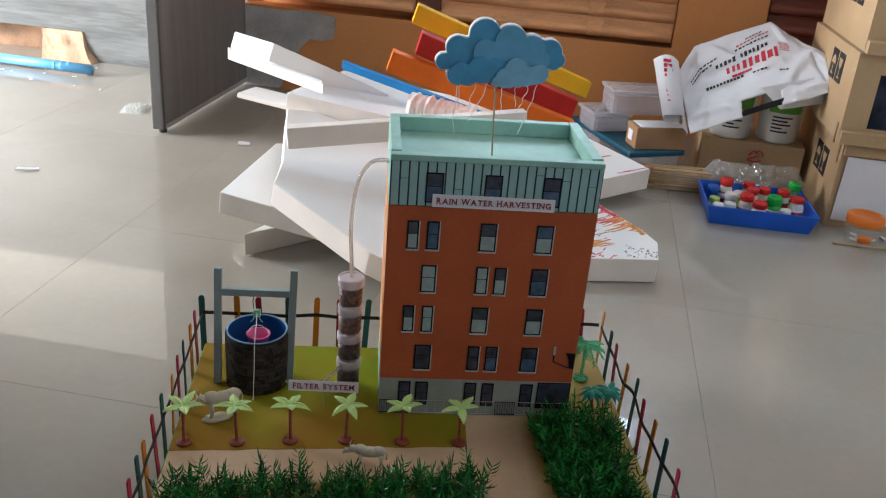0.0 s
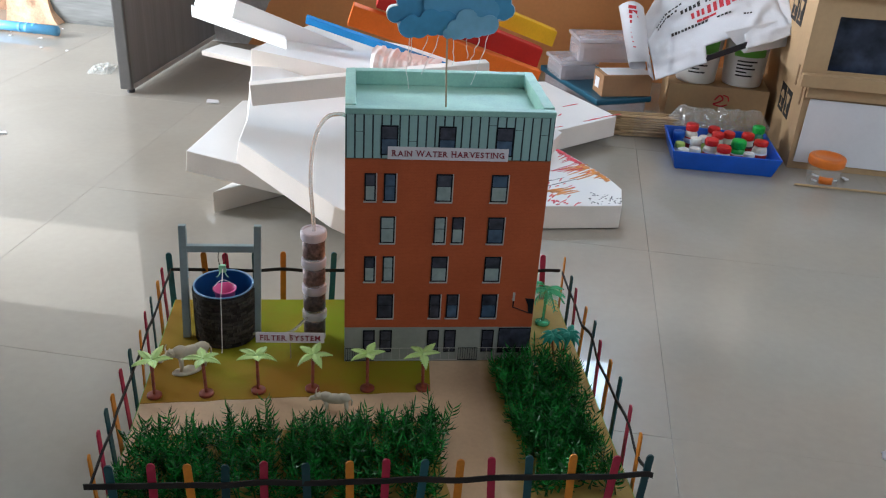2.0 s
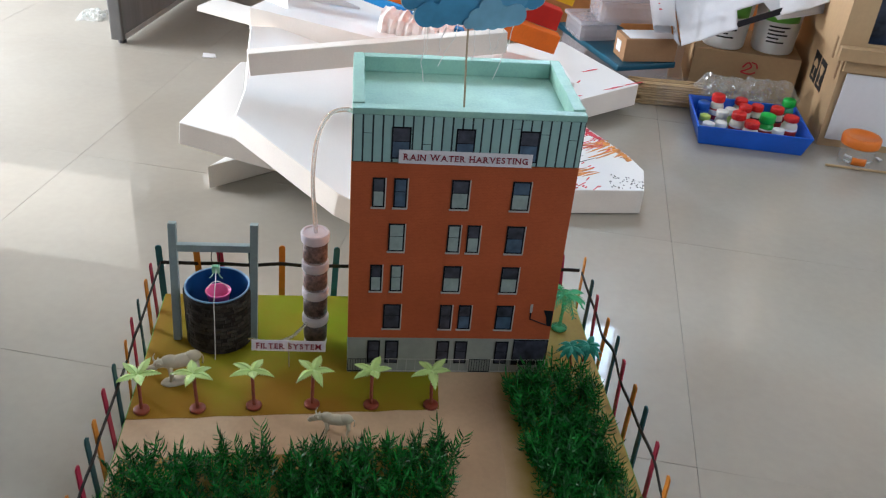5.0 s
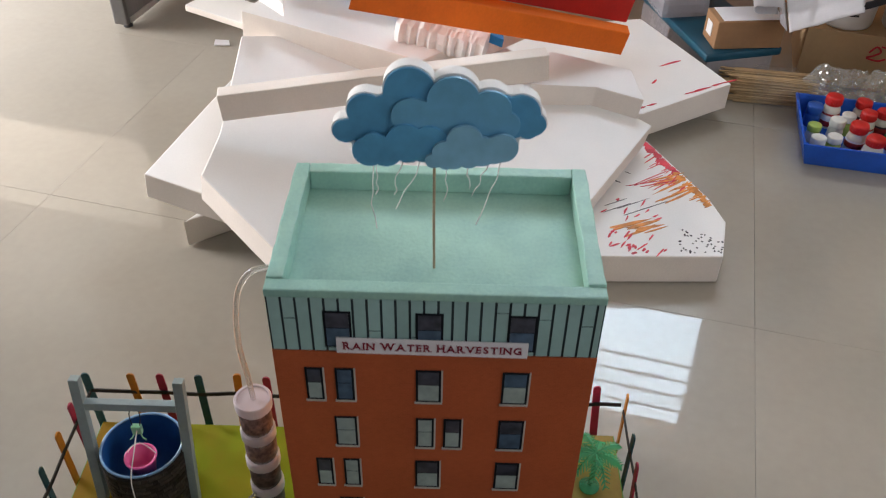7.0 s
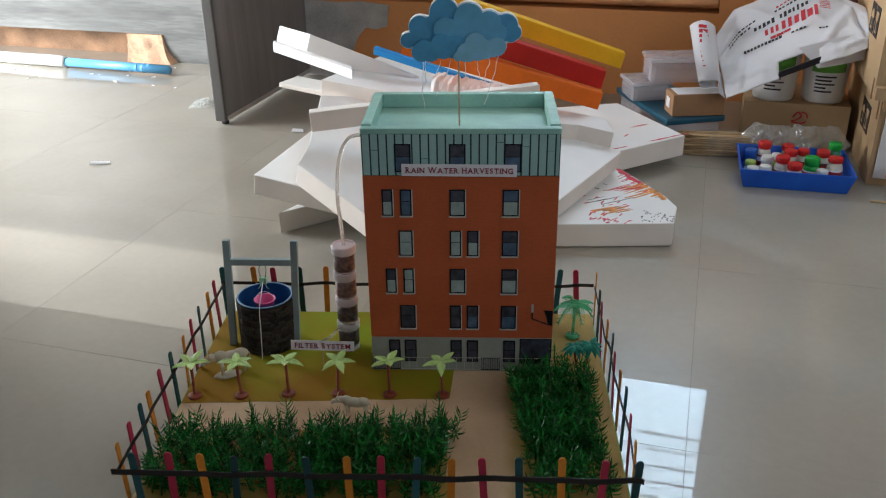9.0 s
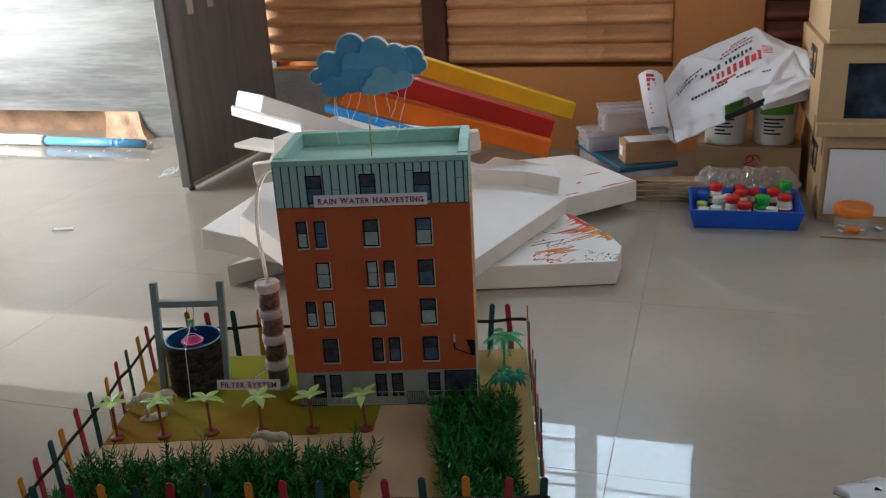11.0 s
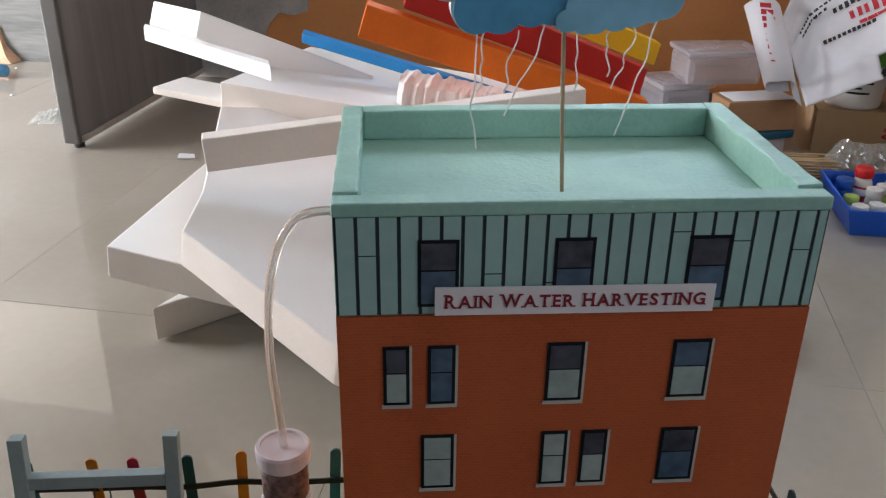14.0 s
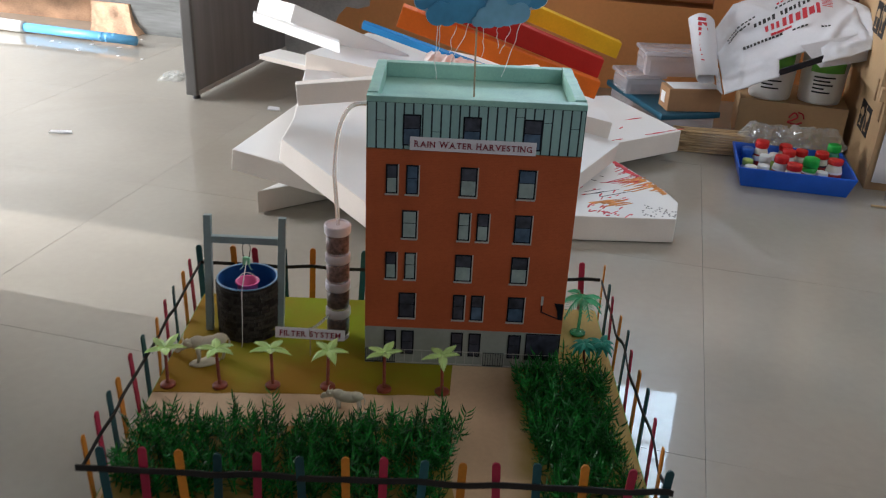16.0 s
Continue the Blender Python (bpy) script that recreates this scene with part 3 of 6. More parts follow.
lawn_edge = [(-0.285, -0.101), *wavy(-0.285, -0.101, 0.127, -0.079, 14, 0.0016, 3), (0.127, -0.079)]
part("lawn", sheet([*lawn_edge, (0.131, -0.003), (0.131, 0.02), (0.131, 0.184), (-0.285, 0.184)], BASE - 0.004, BASE + 0.0013), M["lawn"], base, "yellow-green painted lawn")
path_edge = [(0.200, -0.324), *wavy(0.200, -0.324, 0.206, -0.002, 10, 0.002, 4), (0.206, 0.0)]
part("ground", sheet([*path_edge, (0.206, 0.184), (0.370, 0.184), (0.370, -0.324)], BASE - 0.004, BASE + 0.0012), M["verge"], base, "olive brown painted ground")
part("path", boxed(-0.285, 0.2235, -0.324, 0.02, BASE - 0.004, BASE + 0.0008), M["sand"], base, "beige sandy path")
hedge_patch = [(-0.280, -0.318), (0.134, -0.318), *wavy(0.134, -0.318, 0.126, -0.150, 8, 0.003, 6), (0.124, -0.150), *wavy(0.124, -0.150, -0.275, -0.172, 12, 0.003, 5), (-0.275, -0.172)]
part("ground", sheet(hedge_patch, BASE - 0.003, BASE + 0.0013), M["lawn_brown"], base, "olive brown painted ground")


def post_mesh(name, length, mt):
    """A craft stick: flat, with a round end."""
    bm = bmesh.new()
    w, t = 0.0048, 0.0010
    out = [(-w, 0), (w, 0), (w, length - w)] + [(w * math.cos(math.pi * k / 8), length - w + w * math.sin(math.pi * k / 8)) for k in range(1, 8)] + [(-w, length - w)]
    prism(bm, [(x, t, z) for x, z in out], (0, -2 * t, 0))
    return make(name, bm, mt)


fence = thing("toy_fence", I, "low fence of painted craft sticks tied with dark ribbon", "fence")
sticks = {c: post_mesh("post", 0.106, M["post_" + c]) for c in ("teal", "red", "orange")}


def posts(xy, colours, turn, lean=4.0, edge=0.0):
    for k, (x, y) in enumerate(xy):
        share("post", sticks[colours[k]], fence, pose(x, y, 0.002 + rng.uniform(-0.002, 0.003), rng.uniform(-1.5, 1.5), rng.uniform(-lean, lean), turn + rng.uniform(-6, 6)))


T, C, O = "teal", "red", "orange"
FRONT = [-0.262, -0.219, -0.174, -0.138, -0.093, -0.040, 0.009, 0.049, 0.090, 0.137, 0.182, 0.226, 0.277, 0.324, 0.366]
posts([(x, -0.3295) for x in FRONT], [T, C, O, T, C, T, O, C, T, O, C, T, O, C, T], 0)
LEFT = [0.143, 0.098, 0.046, 0.001, -0.046, -0.095, -0.137, -0.188, -0.221, -0.265, -0.305]
posts([(-0.2905, y) for y in LEFT], [C, O, T, C, O, T, C, O, T, C, O], 90, 3)
RIGHT = [0.175, 0.120, 0.072, 0.024, -0.031, -0.080, -0.127, -0.176, -0.234, -0.283]
posts([(0.3755, y) for y in RIGHT], [O, T, C, O, T, C, O, T, C, O], 90, 3)
BACK = [-0.289, -0.231, -0.194, -0.150, -0.106, -0.066, -0.024, 0.306, 0.347]
posts([(x, 0.1895) for x in BACK], [T, O, C, T, O, C, T, T, C], 0, 5)


def ribbon(pts, h=0.0058, t=0.0007):
    """A thin ribbon along points, on edge."""
    pts = spline(pts, 4)
    bm = bmesh.new()
    rows = []
    for i, p in enumerate(pts):
        d = pts[min(i + 1, len(pts) - 1)] - pts[max(i - 1, 0)]
        s = Vector((-d.y, d.x, 0)).normalized() * t
        rows.append([bm.verts.new(p + s * a + Vector((0, 0, h / 2 * b))) for a, b in ((-1, -1), (1, -1), (1, 1), (-1, 1))])
    for a, b in zip(rows, rows[1:]):
        for k in range(4):
            bm.faces.new((a[k], a[(k + 1) % 4], b[(k + 1) % 4], b[k]))
    bm.faces.new(rows[0])
    bm.faces.new(rows[-1][::-1])
    bmesh.ops.recalc_face_normals(bm, faces=bm.faces[:])
    return bm


def sag(k):
    return 0.004 * math.sin(1.9 * k) + 0.003 * math.cos(3.1 * k)


part("rail", ribbon([(x, -0.3315, 0.079 + 0.3 * sag(k)) for k, x in enumerate([-0.294, *FRONT[1:], 0.378])], 0.0085), M["rail"], fence, "dark brown ribbon rail")
part("rail", ribbon([(-0.2885, y, 0.077 + 0.35 * sag(k)) for k, y in enumerate([0.185, *LEFT, -0.326])]), M["rail"], fence, "dark brown ribbon rail")
part("rail", ribbon([(0.3735, y, 0.077 + 1.3 * sag(k)) for k, y in enumerate([*RIGHT, -0.326])]), M["rail"], fence, "dark brown ribbon rail")
part("rail", ribbon([(x, 0.1875, 0.077 + 0.3 * sag(k)) for k, x in enumerate([*BACK[:7], 0.05, 0.20, *BACK[7:], 0.373])]), M["rail"], fence, "dark brown ribbon rail")

# ---- the model building ----
BW, BD, BH = 0.287, 0.184, 0.430
house = thing("model_building", pose(0, 0, BASE), "model apartment block with printed rust-red front and mint roof", "model building")
Z = BASE  # heights below are over the floor


def hz(z):
    return z - Z


bm = boxed(0, BW, 0, BD, hz(0.083), hz(0.356))
part("wall", bm, M["side_orange"], house, "tan orange painted side walls")
part("wall", boxed(0.0002, BW - 0.0002, 0.0002, BD, 0.0, hz(0.083)), M["mint"], house, "mint painted base band")
part("wall", boxed(0.0002, BW - 0.0002, 0.0002, BD, hz(0.356), hz(0.408)), M["mint"], house, "mint painted top storey")
ro = 0.015
z0, z1 = hz(0.408), hz(BH)
for a, b, c, d in ((0.0002, ro, 0.012, BD), (BW - ro, BW - 0.0002, 0.012, BD), (ro, BW - ro, BD - ro, BD)):
    bm = boxed(a, b, c, d, z0, z1, 0.0018)
    bmesh.ops.subdivide_edges(bm, edges=[e for e in bm.edges if e.calc_length() > 0.05], cuts=14)
    for v in bm.verts:
        if v.co.z > z0 + 0.01:
            v.co += Vector((noise.noise(v.co * 90), noise.noise(v.co * 90 + Vector((7, 0, 0))), noise.noise(v.co * 70 + Vector((0, 9, 0))))) * 0.0011
    part("parapet", bm, M["mint"], house, "mint painted foam parapet")
part("parapet", boxed(0.0, BW, -0.0026, 0.012, hz(0.4195), z1 - 0.002, 0.0014), M["mint"], house, "lower mint painted front lip")
part("wall", boxed(0.0002, BW - 0.0002, 0.0002, 0.011, z0, hz(0.4194)), M["mint"], house)
front = part("front_wall", boxed(0.0005, BW - 0.0005, -0.0016, 0, hz(0.083), hz(0.3555)), M["brick"], house, "rust red printed paper front")
part("plinth", boxed(0.0005, BW - 0.0005, -0.0015, 0, 0.001, hz(0.0828)), M["plinth"], house, "grey printed plinth")
part("backing", boxed(0.0008, BW - 0.0008, -0.0012, 0, hz(0.3565), hz(0.4195)), M["clad_gap"], house)
x = 0.001
k = 0
while x < BW - 0.002:
    w = min(0.0121, BW - 0.001 - x)
    part("plank", boxed(x + 0.0013, x + w - 0.0009, -0.0019, -0.0011, hz(0.3572), hz(0.4192)), M["clad"], house)
    if k % 3 == 1:
        zj = hz(0.368 + 0.044 * ((k * 0.618) % 1))
        part("plank_joint", boxed(x + 0.0011, x + w - 0.0007, -0.0021, -0.0017, zj, zj + 0.0006), M["clad_gap"], house)
    x += w
    k += 1


def print_window(x0, x1, zt, zb, upper, lower, sill=True, split=0.45):
    """A printed sash window: black frame, two panes, a pale sill."""
    w = part("window", boxed(x0, x1, -0.0024, -0.0014, hz(zb), hz(zt)), M["win_frame"], house)
    f = 0.0021
    zm = zt - (zt - zb) * split
    part("pane", boxed(x0 + f, x1 - f, -0.0029, -0.0022, hz(zm) + 0.0006, hz(zt) - f), M[upper], w)
    part("pane", boxed(x0 + f, x1 - f, -0.0027, -0.0022, hz(zb) + f, hz(zm) - 0.0006), M[lower], w)
    if sill:
        part("sill", boxed(x0 - 0.0012, x1 + 0.0012, -0.0030, -0.0014, hz(zb) - 0.0024, hz(zb)), M["sill"], w)
        part("reveal", boxed(x1, x1 + 0.0016, -0.0024, -0.0014, hz(zb), hz(zt)), M["sill"], w)


P, D_, B_ = "pane_pale", "pane_dark", "pane_blue"
ROWS_W = [
    (0.335, 0.293, [(0.027, 0.043, D_, P), (0.054, 0.071, B_, B_), (0.127, 0.150, D_, P), (0.205, 0.229, B_, P)]),
    (0.269, 0.227, [(0.050, 0.071, P, P), (0.127, 0.144, P, P), (0.153, 0.170, D_, P), (0.205, 0.229, D_, B_)]),
    (0.205, 0.163, [(0.028, 0.044, D_, P), (0.055, 0.071, P, P), (0.126, 0.150, D_, P), (0.205, 0.229, D_, P)]),
    (0.141, 0.100, [(0.048, 0.072, D_, D_), (0.126, 0.143, D_, D_), (0.152, 0.170, D_, B_), (0.205, 0.229, D_, B_)]),
]
for zt, zb, cells in ROWS_W:
    for x0, x1, a, b in cells:
        print_window(x0, x1, zt, zb, a, b)
for x0, x1 in ((0.028, 0.046), (0.053, 0.072), (0.126, 0.144), (0.152, 0.170), (0.210, 0.229)):
    print_window(x0, x1, 0.078, 0.038, D_, D_, False)
for x0, x1, sp in ((0.048, 0.072, 0.45), (0.127, 0.151, 0.45), (0.206, 0.231, 0.45)):
    print_window(x0, x1, 0.405, 0.362, D_, B_, False, sp)
g = part("shop_front", boxed(0.236, 0.2862, -0.0024, -0.0014, hz(0.036), hz(0.0815)), M["win_frame"], house, "dark glazed shop front")
part("pane", boxed(0.2375, 0.2848, -0.0029, -0.0022, hz(0.047), hz(0.0800)), M["pane_dark"], g)
# printed railing along the plinth
for a, b, mt in ((0.001, 0.045, "win_frame"), (0.046, 0.174, "sill"), (0.175, 0.205, "win_frame"), (0.206, 0.286, "sill")):
    r = part("railing", boxed(a, b, -0.0034, -0.0028, hz(0.0455), hz(0.0462)), M[mt], house)
    part("kerb", boxed(a, b, -0.0034, -0.0024, hz(0.0235), hz(0.0245)), M[mt], r)
    n = int((b - a) / (0.0035 if mt == "win_frame" else 0.012))
    bm = bmesh.new()
    for k in range(n + 1):
        xx = a + (b - a - 0.0006) * k / n
        box(bm, xx, xx + 0.0006, -0.0032, -0.0026, hz(0.0246), hz(0.0454))
    tagged(part("infill", bm, M[mt], r), "", "", "", "stuff")
# printed wall bracket with a lamp
lampb = part("wall_bracket", swept([(0.254, -0.002, hz(0.119)), (0.268, -0.002, hz(0.113)), (0.281, -0.002, hz(0.108))], 0.0009, 6), M["win_frame"], house, "dark bracket with a pale lamp")
part("lamp", boxed(0.2525, 0.2560, -0.0024, -0.0014, hz(0.130), hz(0.144)), M["sill"], lampb, "pale lamp glass")
part("stem", boxed(0.2532, 0.2552, -0.0022, -0.0014, hz(0.118), hz(0.130)), M["win_frame"], lampb)
bm = prism(bmesh.new(), [(0.272, -0.0014, hz(0.134)), (0.2858, -0.0014, hz(0.133)), (0.2858, -0.0014, hz(0.106)), (0.279, -0.0014, hz(0.108)), (0.277, -0.0014, hz(0.122))], (0, -0.001, 0))
part("basket", bm, M["win_frame"], lampb)

sign = thing("name_sign", pose(0.1415, -0.0036, 0.3655, 0, 0.4, 0), "white paper strip reading rain water harvesting on the building", "sign")
part("strip", boxed(-0.0835, 0.0835, -0.0004, 0.0004, -0.0092, 0.0092), M["sign_paper"], sign)
lettering("lettering", "RAIN WATER HARVESTING", 0.157, 0.0088, 0.0006, M["sign_text"], sign, pose(0, -0.0007, 0, 90))

# ---- the cloud on its stick ----
cloud = thing("cloud_sign", pose(0.141, 0.054, 0.408), "layered blue foam cloud on a wooden skewer with thread rain", "cloud model")
part("skewer", swept([(0, 0, 0.0), (-0.001, 0.012, 0.05), (-0.0015, 0.0245, 0.112)], 0.0013, 8), M["stick"], cloud, "thin wooden skewer")


def blob(circles, y, depth, grow=0.0):
    """The outline of a row of overlapping circles as a flat slab."""
    pts = []
    cx = sum(c[0] for c in circles) / len(circles)
    cz = sum(c[1] for c in circles) / len(circles)
    for k in range(240):
        a = 2 * math.pi * k / 240
        d = Vector((math.cos(a), math.sin(a)))
        far = 0.004
        for x, z, r in circles:
            r = r + grow
            o = Vector((x - cx, z - cz))
            m = o.dot(d)
            q = r * r - (o.length_squared - m * m)
            if q > 0 and m + math.sqrt(q) > far:
                far = m + math.sqrt(q)
        pts.append((cx + far * d.x, y, cz + far * d.y))
    return prism(bmesh.new(), pts[::-1], (0, depth, 0))


def lobes(*discs):
    """Discs of one layer, in a drawing grid of a quarter millimetre."""
    return [(-0.0855 + (x - 50) * 0.000250, 0.1864 - (y - 40) * 0.0002466, r * 0.000249) for x, y, r in discs]


BACK_L = lobes((94, 278, 42), (165, 200, 62), (305, 122, 82), (240, 230, 90), (330, 200, 90), (150, 275, 45))
BACK_R = lobes((660, 195, 66), (706, 236, 41), (600, 200, 70), (640, 240, 48), (690, 255, 34))
MID = lobes((445, 148, 84), (315, 210, 68), (562, 180, 70), (610, 235, 53), (450, 220, 96), (520, 240, 70))
LOW_L = lobes((172, 342, 56), (186, 305, 36), (292, 302, 66), (225, 340, 58), (300, 330, 52), (370, 310, 68), (350, 330, 48))
LOW_R = lobes((485, 288, 60), (608, 310, 53), (384, 366, 27), (425, 335, 46), (450, 356, 40), (540, 325, 56), (500, 350, 40), (580, 320, 50), (425, 372, 26))
part("foam", blob(BACK_L + BACK_R + MID + LOW_L + LOW_R, 0.021, 0.013, 0.0012), M["foam"], cloud, "white foam cut to the cloud's outline")
part("layer", blob(BACK_L, 0.0188, 0.0022), M["cloud_a"], cloud, "deep blue cloud layer")
part("layer", blob(BACK_R, 0.0186, 0.0024), M["cloud_a"], cloud, "deep blue cloud layer")
part("layer", blob(MID, 0.0160, 0.0027), M["cloud_b"], cloud, "mid blue cloud layer")
part("layer", blob(LOW_L, 0.0138, 0.0022), M["cloud_a"], cloud, "deep blue cloud layer")
part("layer", blob(LOW_R, 0.0110, 0.0028), M["cloud_c"], cloud, "light blue cloud layer")
for x, z0, dx, length in ((-0.055, 0.101, 0.001, 0.078), (-0.049, 0.100, -0.003, 0.040), (-0.030, 0.098, -0.006, 0.038), (-0.012, 0.104, -0.024, 0.060), (0.008, 0.099, 0.000, 0.044), (0.027, 0.099, 0.001, 0.030), (0.043, 0.102, -0.011, 0.040), (0.058, 0.105, -0.024, 0.074)):
    pts = [(x + dx * (k / 6) ** 1.3 + rng.uniform(-0.0022, 0.0022), 0.026 + rng.uniform(-0.002, 0.002), z0 - length * k / 6) for k in range(7)]
    part("thread", swept(spline(pts, 3), 0.00055, 5), M["thread"], cloud, "white thread of rain")

# ---- filter column, tubes ----
filt = thing("water_filter", pose(-0.047, 0.066, BASE + 0.002), "four frosted jars stacked as a filter on the lawn", "filter column")
for k in range(4):
    z = 0.006 + 0.046 * k
    top = z + 0.046
    j = part("jar", lathed([(0.0, z), (0.0155, z), (0.0166, z + 0.003), (0.0168, z + 0.032), (0.0160, z + 0.032), (0.0158, z + 0.004), (0.0, z + 0.003)], 28), M["jar_clear"], filt, "clear plastic jar", True)
    if k < 3:
        part("collar", lathed([(0.0160, z + 0.0322), (0.0172, z + 0.0322), (0.0190, z + 0.0345), (0.0190, top - 0.001), (0.0180, top), (0.0150, top), (0.0150, z + 0.034)], 28), M["jar"], j, "frosted pale collar", True)
    bm = lathed([(0.0, z + 0.0045), (0.0160, z + 0.0030), (0.0171, z + 0.006), (0.0172, z + 0.029 + 0.002 * (k % 2)), (0.010, z + 0.031), (0.0, z + 0.030)], 22)
    for v in bm.verts:
        v.co += Vector((rng.uniform(-1, 1), rng.uniform(-1, 1), rng.uniform(-1, 1))) * 0.0003
    part("filling", bm, M["fill_grey" if k < 2 else "fill_brown"], j, "dark brown gravel filling", True)
part("foot", lathed([(0.0, 0.0), (0.0165, 0.0), (0.0168, 0.0058), (0.0, 0.0058)], 28), M["jar"], filt, "frosted foot ring")
part("lid", lathed([(0.0, 0.1765), (0.0178, 0.1765), (0.0196, 0.179), (0.0200, 0.1895), (0.0190, 0.1915), (0.0165, 0.1915), (0.0160, 0.1895), (0.0, 0.1895)], 36), M["jar"], filt, "frosted round lid")
part("feed_tube", swept(spline([(0.050, -0.004, 0.372), (0.040, -0.006, 0.376), (0.022, -0.008, 0.372), (0.008, -0.006, 0.350), (0.000, -0.004, 0.315), (-0.003, -0.003, 0.270), (-0.001, 0.000, 0.225), (0.001, 0.000, 0.187)], 8), 0.0030, 10), M["tube"], filt, "bent clear plastic tube", True)
part("outlet_tube", swept(spline([(-0.010, -0.014, 0.046), (-0.018, -0.022, 0.042), (-0.034, -0.032, 0.032), (-0.060, -0.036, 0.026), (-0.094, -0.026, 0.024)], 6), 0.0022, 8), M["tube"], filt, "thin clear tube", True)

fsign = thing("filter_sign", pose(-0.082, 0.007, BASE), "white paper sign reading filter system on the lawn", "sign")
part("stake", swept([(0.0, 0.001, 0.0), (0.0, 0.001, 0.045)], 0.0008, 6), M["stick"], fsign)
strip = part("strip", boxed(-0.0515, 0.0515, -0.0004, 0.0002, 0.0, 0.0165), M["sign_paper"], fsign, "", False, pose(0, 0, 0.0305, -12, 1.2, 0))
lettering("lettering", "FILTER SYSTEM", 0.092, 0.0088, 0.0006, M["sign_text"], strip, pose(0, -0.0011, 0.0082, 90))

# ---- the well ----
WX, WY, WR, WH = -0.187, 0.080, 0.0475, 0.089
well = thing("toy_well", pose(WX, WY, BASE + 0.002), "round dark stone well with blue lining and grey frame", "well")
part("shaft", lathed([(WR - 0.001, 0.0), (WR - 0.001, WH - 0.003), (WR - 0.003, WH), (WR - 0.004, WH)], 40), M["well_mortar"], well, "", True)
part("lining", lathed([(WR - 0.0035, WH), (WR - 0.0045, 0.02), (0.0, 0.018)], 40), M["well_blue"], well, "deep blue well lining", True)
part("rim", lathed([(WR - 0.0040, WH + 0.0002), (WR - 0.0012, WH + 0.0002), (WR - 0.0012, WH + 0.0014), (WR - 0.0040, WH + 0.0014), (WR - 0.0040, WH + 0.0002)], 40), M["rim_blue"], well, "pale blue rim", True)
rows = 13
stone_data = {}
for r in range(rows):
    h = (WH - 0.004) / rows
    a = rng.uniform(0, 1)
    end = a + 2 * math.pi
    while a < end - 0.08:
        wdt = min(rng.choice((0.10, 0.16, 0.24, 0.34)), end - a)
        if (r, round(wdt, 2)) not in stone_data:
            bm = bmesh.new()
            vs = []
            for zz in (0.0006, h - 0.0006):
                for q in range(4):
                    ang = 0.012 + (wdt - 0.024) * q / 3
                    for rad in (WR - 0.0012, WR + 0.0004):
                        vs.append(bm.verts.new((rad * math.cos(ang), rad * math.sin(ang), zz)))
            for q in range(3):
                i0, j0 = 2 * q, 8 + 2 * q
                bm.faces.new((vs[i0 + 1], vs[i0 + 3], vs[j0 + 3], vs[j0 + 1]))
                bm.faces.new((vs[j0], vs[j0 + 1], vs[j0 + 3], vs[j0 + 2]))
                bm.faces.new((vs[i0], vs[i0 + 2], vs[i0 + 3], vs[i0 + 1]))
            bm.faces.new((vs[0], vs[1], vs[9], vs[8]))
            bm.faces.new((vs[6], vs[14], vs[15], vs[7]))
            stone_data[(r, round(wdt, 2))] = make("stone", bm, M["well_stone"])
        if -math.pi * 1.15 < ((a + math.pi / 2) % (2 * math.pi)) - math.pi:
            share("stone", stone_data[(r, round(wdt, 2))], well, pose(0, 0, 0.001 + r * h, 0, 0, math.degrees(a)))
        a += wdt
for x, tilt in ((-0.060, 0.9), (0.049, 1.8)):
    part("upright", boxed(-0.0055, 0.0055, -0.005, 0.005, 0, 0.187, 0.0008), M["grey_wood"], well, "grey painted square upright", False, pose(x, -0.010, 0, -6.5, tilt, 0))
part("crossbar", boxed(-0.0535, 0.0480, -0.0045, 0.0045, 0.143, 0.154, 0.0008), M["grey_wood"], well, "grey painted crossbar", False, pose(0, 0.007, 0))
hook = part("pulley", boxed(-0.0055, 0.0055, -0.003, 0.003, 0.122, 0.134, 0.001), M["pulley"], well, "pale green plastic pulley", False, pose(0.0, 0.0, -0.011))
for sx in (-1, 1):
    part("hook", swept(spline([(sx * 0.004, 0.0, 0.133), (sx * 0.006, 0.003, 0.146), (sx * 0.004, 0.006, 0.156)], 4), 0.0006, 6), M["rail"], hook)
    part("prong", swept(spline([(sx * 0.003, -0.001, 0.123), (sx * 0.006, -0.004, 0.118), (sx * 0.009, -0.004, 0.115)], 4), 0.0008, 6), M["pulley"], hook)
cup = part("bucket", lathed([(0.0, 0.078), (0.0125, 0.078), (0.0165, 0.103), (0.0180, 0.1035), (0.0180, 0.105), (0.0158, 0.105), (0.0118, 0.081), (0.0, 0.080)], 28, 0.004, -0.018), M["pink"], well, "small pink plastic bucket", True, pose(0, 0, -0.012))
part("handle", swept(spline([(-0.012, -0.014, 0.104), (-0.007, -0.010, 0.110), (0.001, -0.006, 0.112), (0.012, -0.010, 0.110), (0.021, -0.014, 0.104)], 5), 0.0006, 6), M["thread"], cup)
part("rope", swept(spline([(0.0005, -0.002, 0.118), (0.0015, -0.022, 0.108), (0.002, -0.0475, 0.0905), (0.0015, -0.052, 0.055), (0.0, -0.056, 0.006), (-0.0005, -0.058, 0.0)], 6), 0.0007, 6), M["thread"], well, "white cord")

# ---- palms ----


